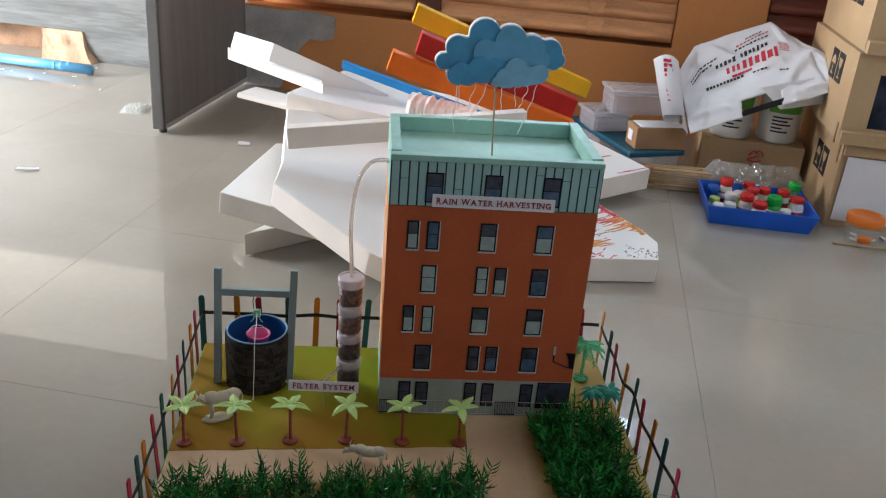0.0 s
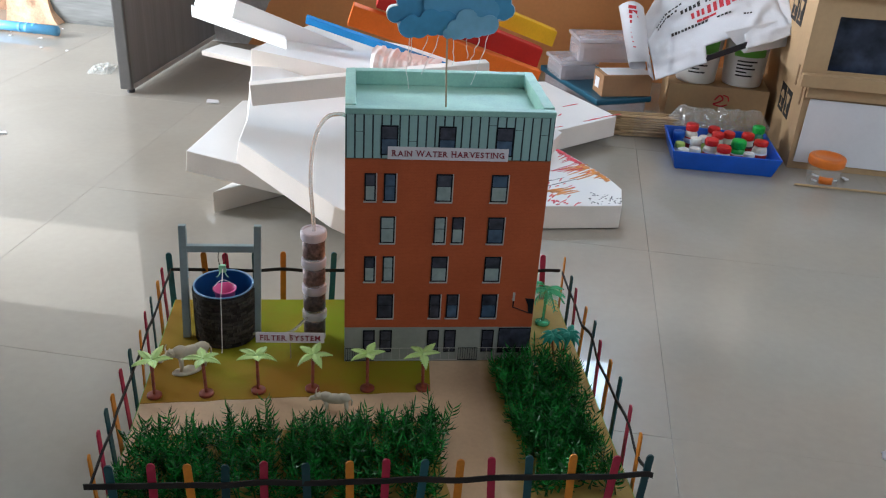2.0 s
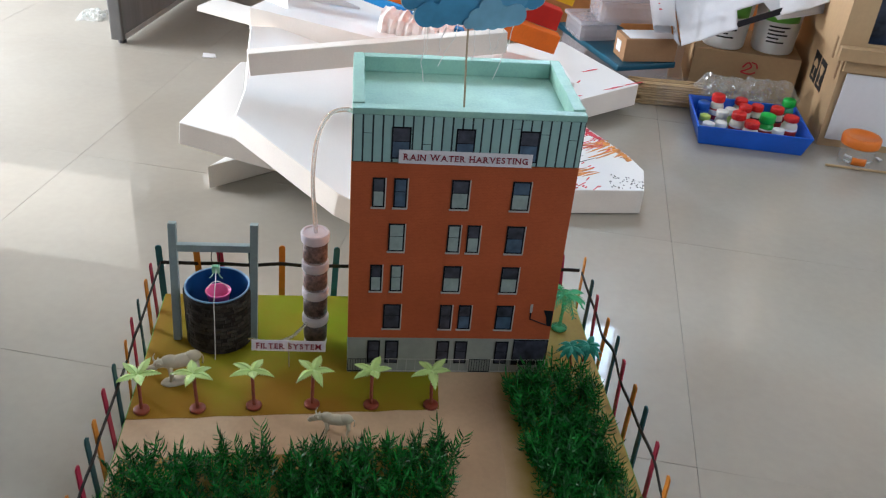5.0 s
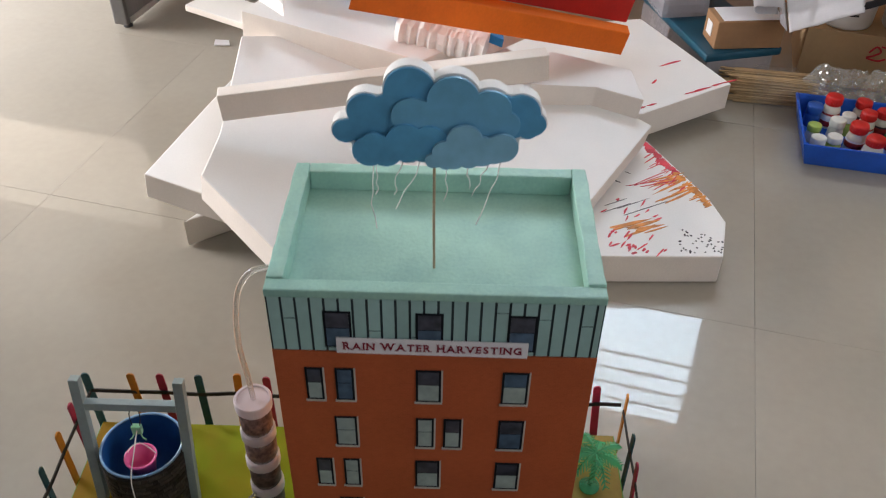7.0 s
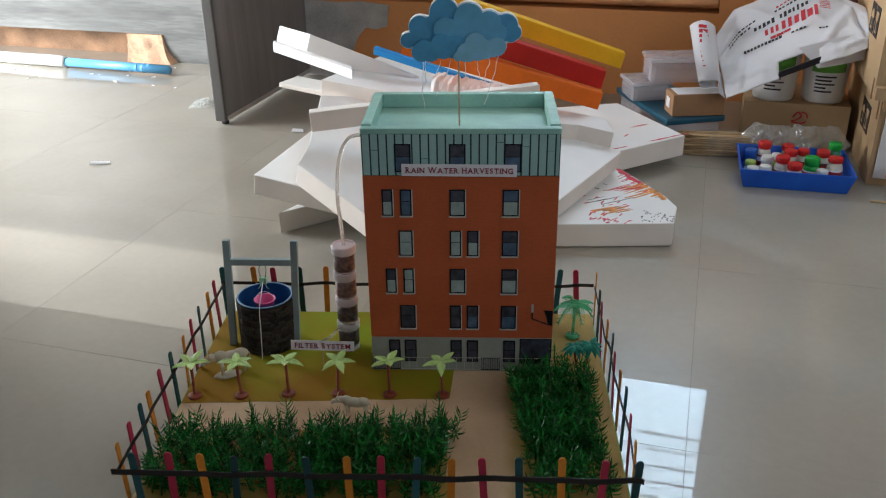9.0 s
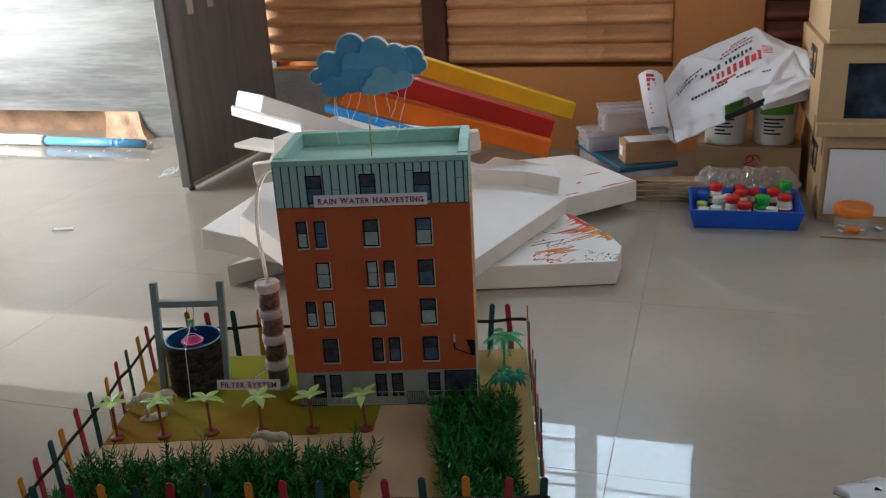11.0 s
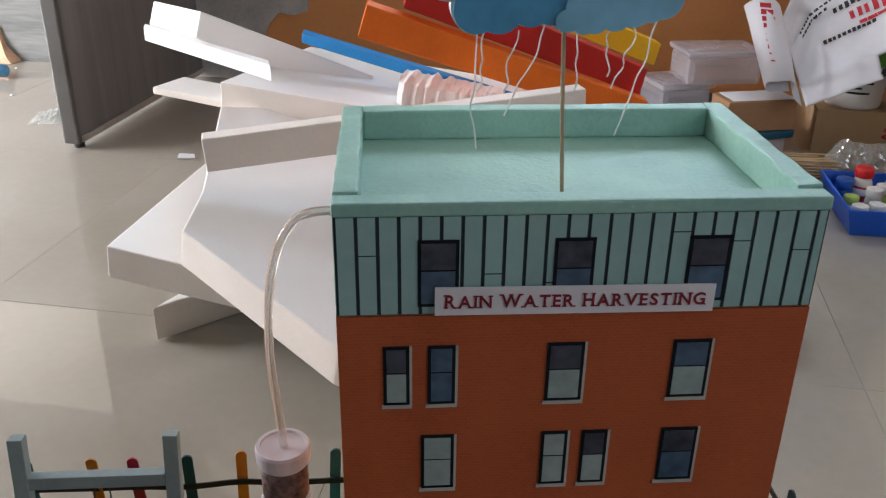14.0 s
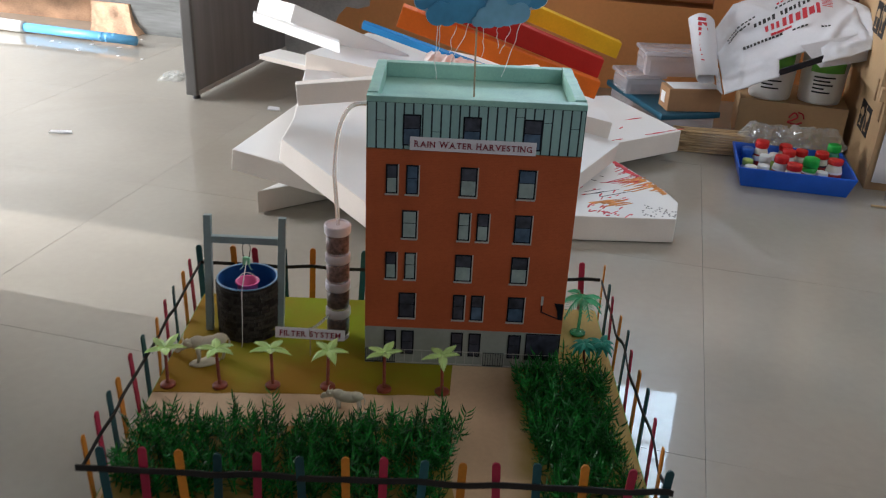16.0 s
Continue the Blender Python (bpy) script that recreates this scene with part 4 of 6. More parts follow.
def leaf(bm, length, width, rise, droop, ang, fold=0.25, z=0.0, n=5, notch=0.0):
    c, s = math.cos(ang), math.sin(ang)
    rows = []
    for k in range(n + 1):
        t = k / n
        w = width * math.sin(math.pi * min(1, 0.08 + 0.92 * t) ** 0.85) * (0.5 if k == 0 else 1) * (1 - notch * (k % 2))
        r = length * t
        h = z + rise * t - droop * t * t
        row = []
        for e, lift in ((-1, fold), (0, 0), (1, fold)):
            y = e * w
            row.append(bm.verts.new((c * r - s * y, s * r + c * y, h - abs(y) * lift)))
        rows.append(row)
    for a, b in zip(rows, rows[1:]):
        for k in range(2):
            bm.faces.new((a[k], a[k + 1], b[k + 1], b[k]))
    return bm


def thicken(bm, t):
    bmesh.ops.remove_doubles(bm, verts=bm.verts[:], dist=0.00002)
    bmesh.ops.recalc_face_normals(bm, faces=bm.faces[:])
    bmesh.ops.solidify(bm, geom=bm.faces[:], thickness=t)
    return bm


def palm(at, fruit, label, seed):
    r = random.Random(seed)
    p = thing("toy_palm", at, label, "toy palm", "palms along the lawn")
    part("foot", lathed([(0.0, 0.0), (0.0105, 0.0), (0.0105, 0.0028), (0.0095, 0.0038), (0.003, 0.0045), (0.0, 0.0045)], 20), M["palm_trunk"], p, "round brown foot", True)
    bm = bmesh.new()
    for k in range(6):
        za, zb = 0.004 + 0.0095 * k, 0.004 + 0.0095 * (k + 1)
        lathe(bm, [(0.0022, za), (0.0024, zb), (0.0, zb)], 10)
    part("trunk", bm, M["palm_trunk"], p, "ringed brown trunk", True)
    a0 = -1.57 + r.uniform(-0.35, 0.35)
    for k in range(5):
        ang = a0 + k * 1.2566 + r.uniform(-0.18, 0.18)
        ln, rise, droop = r.uniform(0.026, 0.031), r.uniform(0.012, 0.022), r.uniform(0.012, 0.024)
        bm = leaf(bmesh.new(), ln, 0.0074, rise, droop, ang, 0.30, 0.0615, 18, 0.36)
        lf = part("leaf", thicken(bm, 0.0007), M["palm_leaf"], p)
        pts = [(ln * t * math.cos(ang), ln * t * math.sin(ang), 0.0622 + rise * t - droop * t * t) for t in (0.0, 0.25, 0.5, 0.75, 0.95)]
        part("midrib", swept(pts, 0.0008, 5, 0.4), M["palm_leaf"], lf)
    for k in range(3 if fruit else 0):
        a = a0 + 2.1 * k
        part("fruit", lathed([(0.0, -0.0022), (0.0016, -0.0014), (0.0022, 0), (0.0016, 0.0014), (0.0, 0.0022)], 10, 0.004 * math.cos(a), 0.004 * math.sin(a)), M["palm_fruit"], p, "", True, pose(0, 0, 0.0585))
    return p


for k, (x, y) in enumerate(((-0.268, -0.084), (-0.196, -0.081), (-0.123, -0.075), (-0.046, -0.072), (0.034, -0.073), (0.116, -0.073))):
    palm(pose(x, y, BASE + 0.0015, 0, rng.uniform(-2.5, 2.5), 0), k in (0, 2), "light green plastic palm on a round brown foot" + (" with coral fruit" if k in (0, 2) else ""), 20 + k)

tree = thing("clear_green_tree", pose(0.331, 0.105, BASE + 0.002, 0, 0, 0), "clear bright green plastic palm beside the building", "toy tree")
part("foot", lathed([(0.0, 0.0), (0.012, 0.0), (0.0125, 0.003), (0.004, 0.005), (0.0, 0.005)], 20), M["clear_green"], tree, "", True)
part("trunk", swept([(0, 0, 0.004), (0.001, 0, 0.03), (0.0, 0.001, 0.064)], 0.0028, 8, 0.8), M["clear_green"], tree, "", True)
for k in range(10):
    a = k * 0.628 + rng.uniform(-0.2, 0.2)
    ln, rise, droop = rng.uniform(0.028, 0.036), rng.uniform(0.012, 0.030), rng.uniform(0.020, 0.044)
    bm = bmesh.new()
    spine = [Vector((ln * t * math.cos(a), ln * t * math.sin(a), 0.064 + rise * t - droop * t * t)) for t in [q / 9 for q in range(10)]]
    for q, p in enumerate(spine):
        wl = 0.012 * (1 - 0.55 * abs(q - 4) / 5)
        for sd in (-1, 1):
            aa = a + sd * 1.0
            d = Vector((math.cos(aa), math.sin(aa), -0.45)) * wl
            w = Vector((math.cos(a), math.sin(a), 0.0)) * 0.0019
            bm.faces.new([bm.verts.new(v) for v in (p - w, p + w, p + d + w * 0.5, p + d - w * 0.2)])
    thicken(bm, 0.0005)
    sweep(bm, [tuple(p) for p in spine[::3]], 0.0009, 5)
    part("frond", bm, M["clear_green"], tree, "feathery clear green frond")

clump = thing("teal_palm_clump", pose(0.335, 0.005, BASE + 0.002), "teal plastic palm clump with two brown stems", "toy tree")
for sx, ln in ((-0.009, 0.044), (0.011, 0.047)):
    part("stem", swept(spline([(sx * 0.5, 0, 0), (sx, 0.001, 0.02), (sx * 1.3, 0.0, ln)], 4), 0.0018, 7), M["palm_trunk"], clump, "brown stem", True)
    for k in range(14):
        bm = leaf(bmesh.new(), rng.uniform(0.018, 0.026), 0.0050, rng.uniform(0.004, 0.016), rng.uniform(0.014, 0.026), k * 0.449 + rng.uniform(-0.2, 0.2), 0.5, ln)
        part("leaf", thicken(bm, 0.0005), M["teal_leaf"], clump, "", False, pose(sx * 1.3, 0, 0))


def figurine(at, label, size=1.0):
    """A plain four-legged shape in one mesh."""
    bm = bmesh.new()
    def egg(c, r, n=12):
        g = bmesh.ops.create_uvsphere(bm, u_segments=n, v_segments=8, radius=1.0)
        for v in g["verts"]:
            v.co = Vector((v.co.x * r[0] + c[0], v.co.y * r[1] + c[1], v.co.z * r[2] + c[2]))
    egg((0.002, 0, 0.0205), (0.0195, 0.0062, 0.0075))
    egg((-0.010, 0, 0.0245), (0.0085, 0.0048, 0.0062))
    egg((0.013, 0, 0.0225), (0.0095, 0.0058, 0.0068))
    egg((-0.0185, 0, 0.0235), (0.0070, 0.0038, 0.0052))
    egg((-0.0255, 0, 0.0205), (0.0062, 0.0030, 0.0036))
    egg((-0.0300, 0, 0.0175), (0.0032, 0.0024, 0.0026))
    for x in (-0.010, 0.016):
        for y in (-0.0036, 0.0036):
            sweep(bm, [(x + 0.3 * y, y, 0.0), (x + 0.001, y, 0.008), (x, y, 0.018)], 0.0014, 7, 1.9)
    for y in (-0.0024, 0.0024):
        sweep(bm, spline([(-0.0225, y, 0.0245), (-0.0235, 2.0 * y, 0.0290), (-0.0215, 2.3 * y, 0.0325)], 3), 0.0010, 6, 0.4)
        sweep(bm, [(-0.0205, y, 0.0255), (-0.0185, 2.6 * y, 0.0262)], 0.0011, 6, 0.5)
    sweep(bm, spline([(0.021, 0, 0.0235), (0.0238, 0.001, 0.018), (0.0232, 0.001, 0.010)], 3), 0.0008, 6)
    bmesh.ops.scale(bm, vec=(size, size, size), verts=bm.verts[:])
    return solo("toy_figurine", bm, M["ivory"], at, label, "figurine", "", "", True)


figurine(pose(-0.014, -0.124, BASE + 0.001, 0, 0, -6), "plain ivory plastic figurine on the sandy path", 1.08)
figurine(pose(-0.228, -0.020, BASE + 0.0050, 0, 0, 24), "plain ivory plastic figurine beside the well", 1.38)
bm = lathed([(0.0, 0.0), (0.011, 0.0), (0.012, 0.004), (0.008, 0.009), (0.0, 0.010)], 14)
for v in bm.verts:
    v.co.x *= 1.9
    v.co.z *= 0.45 + 0.2 * math.sin(300 * v.co.x)
solo("toy_rock", bm, M["ivory"], pose(-0.232, -0.024, BASE + 0.0013, 0, 0, 24), "lumpy ivory plastic lump on the lawn", "ornament", "", "", True)

# ---- plastic grass ----


def grass(name, spots, label, seed):
    """Upright sprigs: low ones with leaves in whorls, tall ferny ones with leaves in pairs, and a few side shoots."""
    r = random.Random(seed)
    verts, faces = [], []

    def needle(p, d, ln, w):
        """A pointed leaf that bends upwards to its tip."""
        side = d.cross(Vector((0, 0, 1)))
        side = (side if side.length > 0.05 else Vector((1, 0, 0))).normalized() * w
        side = Matrix.Rotation(r.uniform(-0.9, 0.9), 3, d) @ side
        i = len(verts)
        a, b = p + d * ln * 0.35 + Vector((0, 0, -0.03 * ln)), p + d * ln * 0.7
        verts.extend([p[:], (a + side)[:], (b + side * 0.75)[:], (p + d * ln + Vector((0, 0, 0.30 * ln)))[:], (b - side * 0.75)[:], (a - side)[:]])
        faces.append((i, i + 1, i + 5))
        faces.append((i + 1, i + 2, i + 4, i + 5))
        faces.append((i + 2, i + 3, i + 4))

    def shoot(foot, d, h, whorls, per, big, twist=0.8, wide=0.00115):
        i = len(verts)
        for p, w in ((foot, 0.0013), (foot + d * h, 0.0006)):
            for k in range(3):
                verts.append((p.x + w * math.cos(2.1 * k), p.y + w * math.sin(2.1 * k), p.z))
        for k in range(3):
            faces.append((i + k, i + (k + 1) % 3, i + 3 + (k + 1) % 3, i + 3 + k))
        turn = r.uniform(0, 6.28)
        for q in range(whorls):
            t = 0.22 + 0.78 * q / (whorls - 1)
            for k in range(per):
                a = turn + q * twist + k * 6.283 / per + r.uniform(-0.25, 0.25)
                n = (Vector((math.cos(a), math.sin(a), 0)) + d * (0.12 + 0.62 * t * t)).normalized()
                needle(foot + d * h * t, n, r.uniform(0.85, 1.15) * big * (1.12 - 0.30 * t), wide)

    for x, y in spots:
        fern = r.random() < 0.42
        h = r.uniform(0.038, 0.054) if fern else r.uniform(0.022, 0.040)
        d = Vector((r.uniform(-0.28, 0.28), r.uniform(-0.28, 0.28), 1)).normalized()
        foot = Vector((x, y, BASE + 0.001))
        if fern:
            shoot(foot, d, h, 8, 3, 0.0165, r.uniform(-0.12, 0.12), 0.00115)
        else:
            shoot(foot, d, h, 6, 4, 0.0150)
        if r.random() < 0.35:
            e = (d + Vector((r.uniform(-1, 1), r.uniform(-1, 1), 0.2))).normalized()
            shoot(foot + d * h * 0.3, e, h * 0.55, 4, 3, 0.0125)
    me = bpy.data.meshes.new(name)
    me.from_pydata(verts, [], faces)
    me.materials.append(M["hedge"])
    ob = new(name, me)
    return tagged(ob, label, "plastic grass", "", "stuff")


def spots_in(x0, x1, y0, y1, n, seed, drop=lambda x, y: False):
    r = random.Random(seed)
    out = []
    while len(out) < n:
        x, y = r.uniform(x0, x1), r.uniform(y0, y1)
        if not drop(x, y):
            out.append((x, y))
    return out


grass("grass_patch", spots_in(-0.276, 0.126, -0.312, -0.165, 310, 11, lambda x, y: y > -0.187 + (x + 0.27) * 0.045) + [(0.142, -0.178), (0.136, -0.186)], "dark green plastic grass patch in front of the path", 1)
grass("grass_patch", spots_in(0.224, 0.354, -0.305, -0.026, 225, 12, lambda x, y: x < 0.226 - 0.06 * y or x > 0.338 - 0.03 * y), "dark green plastic grass patch beside the path", 2)

# ---- foam offcuts piled behind the model ----


def jitter_bevel(bm, b):
    bmesh.ops.bevel(bm, geom=bm.edges[:], offset=b, segments=2, profile=0.5, affect="EDGES", clamp_overlap=True)
    return bm


def tint_sides(bm):
    """Steep faces take the second, pinker and darker material."""
    bm.normal_update()
    for f in bm.faces:
        f.material_index = int(abs(f.normal.z) < 0.6)


def plane_z(p, bx, by):
    """Heights over a tilted plane through p."""
    return lambda x, y: p[2] + bx * (x - p[0]) + by * (y - p[1])


def slab(name, outline, zf, thick, label, mt="foam", category="foam sheet"):
    pts = [(x, y, zf(x, y)) for x, y in outline]
    n = (Vector(pts[1]) - Vector(pts[0])).cross(Vector(pts[2]) - Vector(pts[1])).normalized()
    if n.z < 0:
        pts, n = pts[::-1], -n
    bm = prism(bmesh.new(), pts, -n * thick)
    jitter_bevel(bm, 0.0022)
    tint_sides(bm)
    return solo(name, bm, [M[mt], M["foam_pinkish"]], I, label, category, "foam offcuts")


def beam(name, a, b, up, deep, label, mt="foam", twist=0.0, category="foam strip", group="foam offcuts", cut=None):
    """A bar whose lower front edge runs from a to b; up is its height, deep its depth away from the viewer."""
    a, b = Vector(a), Vector(b)
    d = (b - a).normalized()
    back = Vector((-d.y, d.x, 0)).normalized()
    if back.y < 0:
        back = -back
    h = (Matrix.Rotation(twist, 3, d) @ back).cross(d)
    back = Vector(cut).normalized() if cut else Matrix.Rotation(twist, 3, d) @ back
    if h.z < 0:
        h = -h
    pts = [a, b, b + back * deep, a + back * deep]
    bm = prism(bmesh.new(), [p + h * up for p in pts], -h * up)
    jitter_bevel(bm, 0.002)
    return solo(name, bm, M[mt], I, label, category, group)


zA = lambda x, y: 0.055
slabA = slab("foam_sheet", [(0.578, 0.512), (0.602, 0.60), (0.588, 0.665), (0.512, 0.842), (0.10, 0.80), (0.09, 0.50), (0.423, 0.506)], zA, 0.053, "white foam sheet splashed with red and orange paint")
slab("foam_block", [(-0.274, 0.568), (-0.10, 0.690), (0.02, 0.80), (-0.18, 0.72)], lambda x, y: 0.05, 0.049, "white foam offcut lying on the floor")
zC = plane_z((-0.32, 0.577, 0.137), -0.10, 0.03)
slab("foam_sheet", [(-0.322, 0.576), (-0.10, 0.50), (0.20, 0.66), (0.02, 1.00), (-0.245, 0.90)], zC, 0.045, "white foam sheet jutting out of the pile")
zD = plane_z((-0.207, 0.50, 0.19), -0.16, 0.12)
slab("foam_sheet", [(-0.207, 0.50), (-0.02, 0.315), (0.06, 0.27), (0.28, 0.42), (0.505, 0.80), (0.20, 1.00), (-0.215, 0.86), (-0.20, 0.60)], zD, 0.048, "large white foam sheet leaning across the pile")
zB = plane_z((0.70, 1.02, 0.08), 0.0, 0.02)
slabB = slab("foam_sheet", [(0.702, 1.02), (0.565, 1.30), (0.20, 1.22), (0.42, 0.885), (0.51, 0.90)], zB, 0.055, "white foam sheet with red paint streaks on its edge")
slab("foam_block", [(0.486, 0.812), (0.478, 0.92), (0.33, 0.94), (0.285, 0.80), (0.404, 0.830)], plane_z((0.486, 0.812, 0.156), -0.16, 0.0), 0.046, "short white foam block on the pile")
beam("foam_strip", (-0.187, 0.580, 0.232), (0.300, 0.665, 0.268), 0.043, 0.028, "white foam strip standing on its edge", "foam_pinkish")
slab("foam_sheet", [(-0.345, 0.985), (-0.03, 0.83), (0.02, 0.90), (-0.31, 1.06)], plane_z((-0.34, 0.99, 0.232), -0.06, 0), 0.012, "thin white foam plank with a pointed end")
slab("foam_sheet", [(-0.22, 0.90), (0.10, 0.78), (0.30, 1.0), (-0.10, 1.16)], plane_z((-0.22, 0.90, 0.262), -0.07, 0.02), 0.05, "white foam sheet under the beam")
bm = prism(bmesh.new(), [(-0.262, 1.020, 0.347), (0.016, 0.968, 0.252), (-0.101, 1.148, 0.238), (-0.379, 1.200, 0.333)], (-0.013, 0.0, -0.043))
solo("foam_beam", jitter_bevel(bm, 0.002), M["foam"], I, "long white foam beam leaning on the pile", "foam strip", "foam offcuts")
beam("foam_strip", (-0.390, 1.150, 0.272), (-0.135, 0.850, 0.275), 0.024, 0.035, "thin white foam strip along the beam", cut=(-0.16, 1, 0))
bm = bmesh.new()
prof_rows = []
for k in range(33):
    x = -0.015 + 0.155 * k / 32
    ridge = 0.006 * abs(math.sin(k * 0.85)) + 0.006 * noise.noise(Vector((k * 0.7, 2, 0)))
    top_z = 0.020 + 0.007 * noise.noise(Vector((k * 0.45, 5, 1)))
    prof_rows.append([bm.verts.new((x, y, z)) for y, z in ((-0.010 - ridge, -0.022), (-0.014 - ridge, -0.004), (-0.010 - 0.8 * ridge, 0.6 * top_z), (-0.002, top_z), (0.045, top_z - 0.003), (0.045, -0.022))])
for a, b in zip(prof_rows, prof_rows[1:]):
    for q in range(6):
        bm.faces.new((a[q], a[(q + 1) % 6], b[(q + 1) % 6], b[q]))
bm.faces.new(prof_rows[0])
bm.faces.new(prof_rows[-1][::-1])
bmesh.ops.recalc_face_normals(bm, faces=bm.faces[:])
solo("foam_offcut", bm, M["foam"], pose(0.070, 0.850, 0.262, 0, 8, -14), "lumpy broken foam offcut", "foam offcut", "foam offcuts")

# painted boards
beam("painted_board", (0.000, 0.648, 0.382), (0.463, 0.955, 0.168), 0.042, 0.036, "orange painted foam board lying aslant", "board_orange", 0.0, "painted board", "painted boards", (0.02, 1, 0))
beam("painted_board", (0.058, 0.690, 0.410), (0.476, 1.018, 0.203), 0.046, 0.040, "dark red painted foam board lying aslant", "board_red", 0.0, "painted board", "painted boards", (0.02, 1, 0))
beam("painted_board", (0.055, 0.853, 0.443), (0.548, 1.185, 0.214), 0.042, 0.040, "yellow painted foam board lying aslant", "board_yellow", 0.0, "painted board", "painted boards", (0.02, 1, 0))
beam("painted_board", (-0.100, 0.985, 0.303), (0.235, 0.842, 0.232), 0.017, 0.03, "narrow blue painted foam board", "board_blue", 0.0, "painted board", "painted boards", (0.0, 1, 0))


def splashes(parent, zf, spots, mt, name="paint_splash"):
    """Thin streaks and flecks of paint on a foam sheet."""
    for x, y, ln, wd, ang in spots:
        c, s = math.cos(ang), math.sin(ang)
        pts = []
        for k in range(10):
            a = 2 * math.pi * k / 10
            f = rng.uniform(0.7, 1.2)
            px, py = ln * math.cos(a) * f, wd * math.sin(a) * f
            X, Y = x + c * px - s * py, y + s * px + c * py
            pts.append((X, Y, zf(X, Y)))
        lift = rng.uniform(0.0003, 0.0010)
        part(name, prism(bmesh.new(), [(a, b, c + lift) for a, b, c in pts], (0, 0, -lift - 0.0002)), M[mt], parent)


r2 = random.Random(31)


def edge_a(t):
    """Along the painted right edge of the sheet, from the back to the front corner."""
    return (0.512 + 0.076 * t, 0.842 - 0.177 * t) if t < 1 else (0.588 + 0.014 * (t - 1) * 4, 0.665 - 0.065 * (t - 1) * 4)


def near_edge(n, t0, t1, inset, ln, wd, angle):
    out = []
    for k in range(n):
        t = t0 + (t1 - t0) * (k + r2.random()) / n
        x, y = edge_a(t)
        a = angle + r2.uniform(-0.25, 0.25)
        i = r2.uniform(0.3, 1.0) * inset
        l = r2.uniform(0.5, 1.0) * ln
        out.append((x - (i + l) * math.cos(a) * 0.95, y - (i + l) * math.sin(a) * 0.95, l, r2.uniform(0.5, 1.0) * wd, a))
    return out


# a thick wet band on the edge, red at the back and orange to the front
splashes(slabA, zA, near_edge(22, 0.05, 0.62, 0.006, 0.010, 0.008, 0.15), "splash_red")
splashes(slabA, zA, near_edge(14, 0.58, 1.10, 0.006, 0.010, 0.006, 0.20), "splash_orange")
# dry brush streaks fanning off it
splashes(slabA, zA, near_edge(16, 0.15, 0.75, 0.022, 0.020, 0.0016, 0.85), "splash_red")
splashes(slabA, zA, near_edge(10, 0.55, 0.85, 0.004, 0.050, 0.0030, 0.50), "splash_orange")
splashes(slabA, zA, near_edge(12, 0.60, 1.10, 0.005, 0.018, 0.0016, 0.75), "splash_orange")
splashes(slabA, zA, near_edge(6, 0.45, 0.70, 0.030, 0.055, 0.0013, 0.50), "splash_red")
splashes(slabA, zA, [(0.43 + 0.055 * r2.random(), 0.565 + 0.035 * r2.random(), r2.uniform(0.015, 0.035), r2.uniform(0.001, 0.004), r2.uniform(0.3, 0.55)) for _ in range(9)], "splash_orange")
splashes(slabA, zA, [(0.40 + 0.09 * r2.random(), 0.515 + 0.16 * r2.random(), r2.uniform(0.003, 0.014), 0.0016, r2.uniform(0.4, 1.2)) for _ in range(26)], "splash_red")
splashes(slabA, zA, [(0.445 + 0.012 * r2.gauss(0, 1), 0.526 + 0.006 * r2.gauss(0, 1), 0.005, 0.0025, r2.uniform(0.2, 1.5)) for _ in range(7)], "splash_red")
splashes(slabA, zA, [(0.42 + 0.06 * r2.random(), 0.62 + 0.03 * r2.random(), r2.uniform(0.015, 0.045), 0.0007, 0.5) for _ in range(4)], "splash_black")
splashes(slabA, zA, [(0.515 + 0.07 * r2.random(), 0.518 + 0.06 * r2.random(), 0.0019, 0.0013, r2.uniform(0, 3)) for _ in range(42)], "splash_black", "paint_fleck")
splashes(slabA, zA, [(0.40 + 0.08 * r2.random(), 0.70 + 0.06 * r2.random(), 0.006, 0.0010, 2.6) for _ in range(4)], "splash_black", "paint_fleck")
splashes(slabB, zB, [(0.50 + 0.2 * t, 0.915 + 0.115 * t, r2.uniform(0.008, 0.03), 0.0022, 0.45) for t in (0.05, 0.15, 0.6, 0.7, 0.85, 0.95)], "splash_red")
splashes(slabB, zB, [(0.60, 1.10, 0.03, 0.003, 0.5), (0.55, 1.02, 0.012, 0.002, 0.9)], "splash_red")

# ---- things along the back wall, in the room's axes ----


def at_room(u, v, z=0.0, turn=0.0, rx=0.0, ry=0.0):
    return ROOM @ pose(u, v, z, rx, ry, turn)


door = thing("door_leaf", at_room(-0.93, 1.17), "dark grey wood-grain laminate door leaf standing open", "door")
part("leaf", boxed(-0.018, 0.014, 0.0, 0.625, 0.012, 2.05, 0.006), M["laminate"], door)
part("edge_band", boxed(-0.0195, 0.0155, -0.004, 0.010, 0.012, 2.05, 0.004), M["laminate_edge"], door, "lighter grey edge band")
part("bottom_strip", boxed(0.005, 0.0175, 0.012, 0.620, 0.0135, 0.026), M["aluminium"], door, "pale aluminium bottom strip")
part("foot", lathed([(0.0, 0.0), (0.011, 0.0), (0.011, 0.008), (0.006, 0.014), (0.0, 0.014)], 14, 0.0, 0.02), M["strap"], door, "black door stop foot")
for v, z, h in ((0.115, 0.522, 0.06), (0.235, 0.532, 0.06), (0.34, 0.545, 0.05)):
    t = part("tag", boxed(0.0142, 0.0165, v, v + 0.035, z, z + h, 0.0008), M["pink_tag"], door, "pale pink hanging tag")

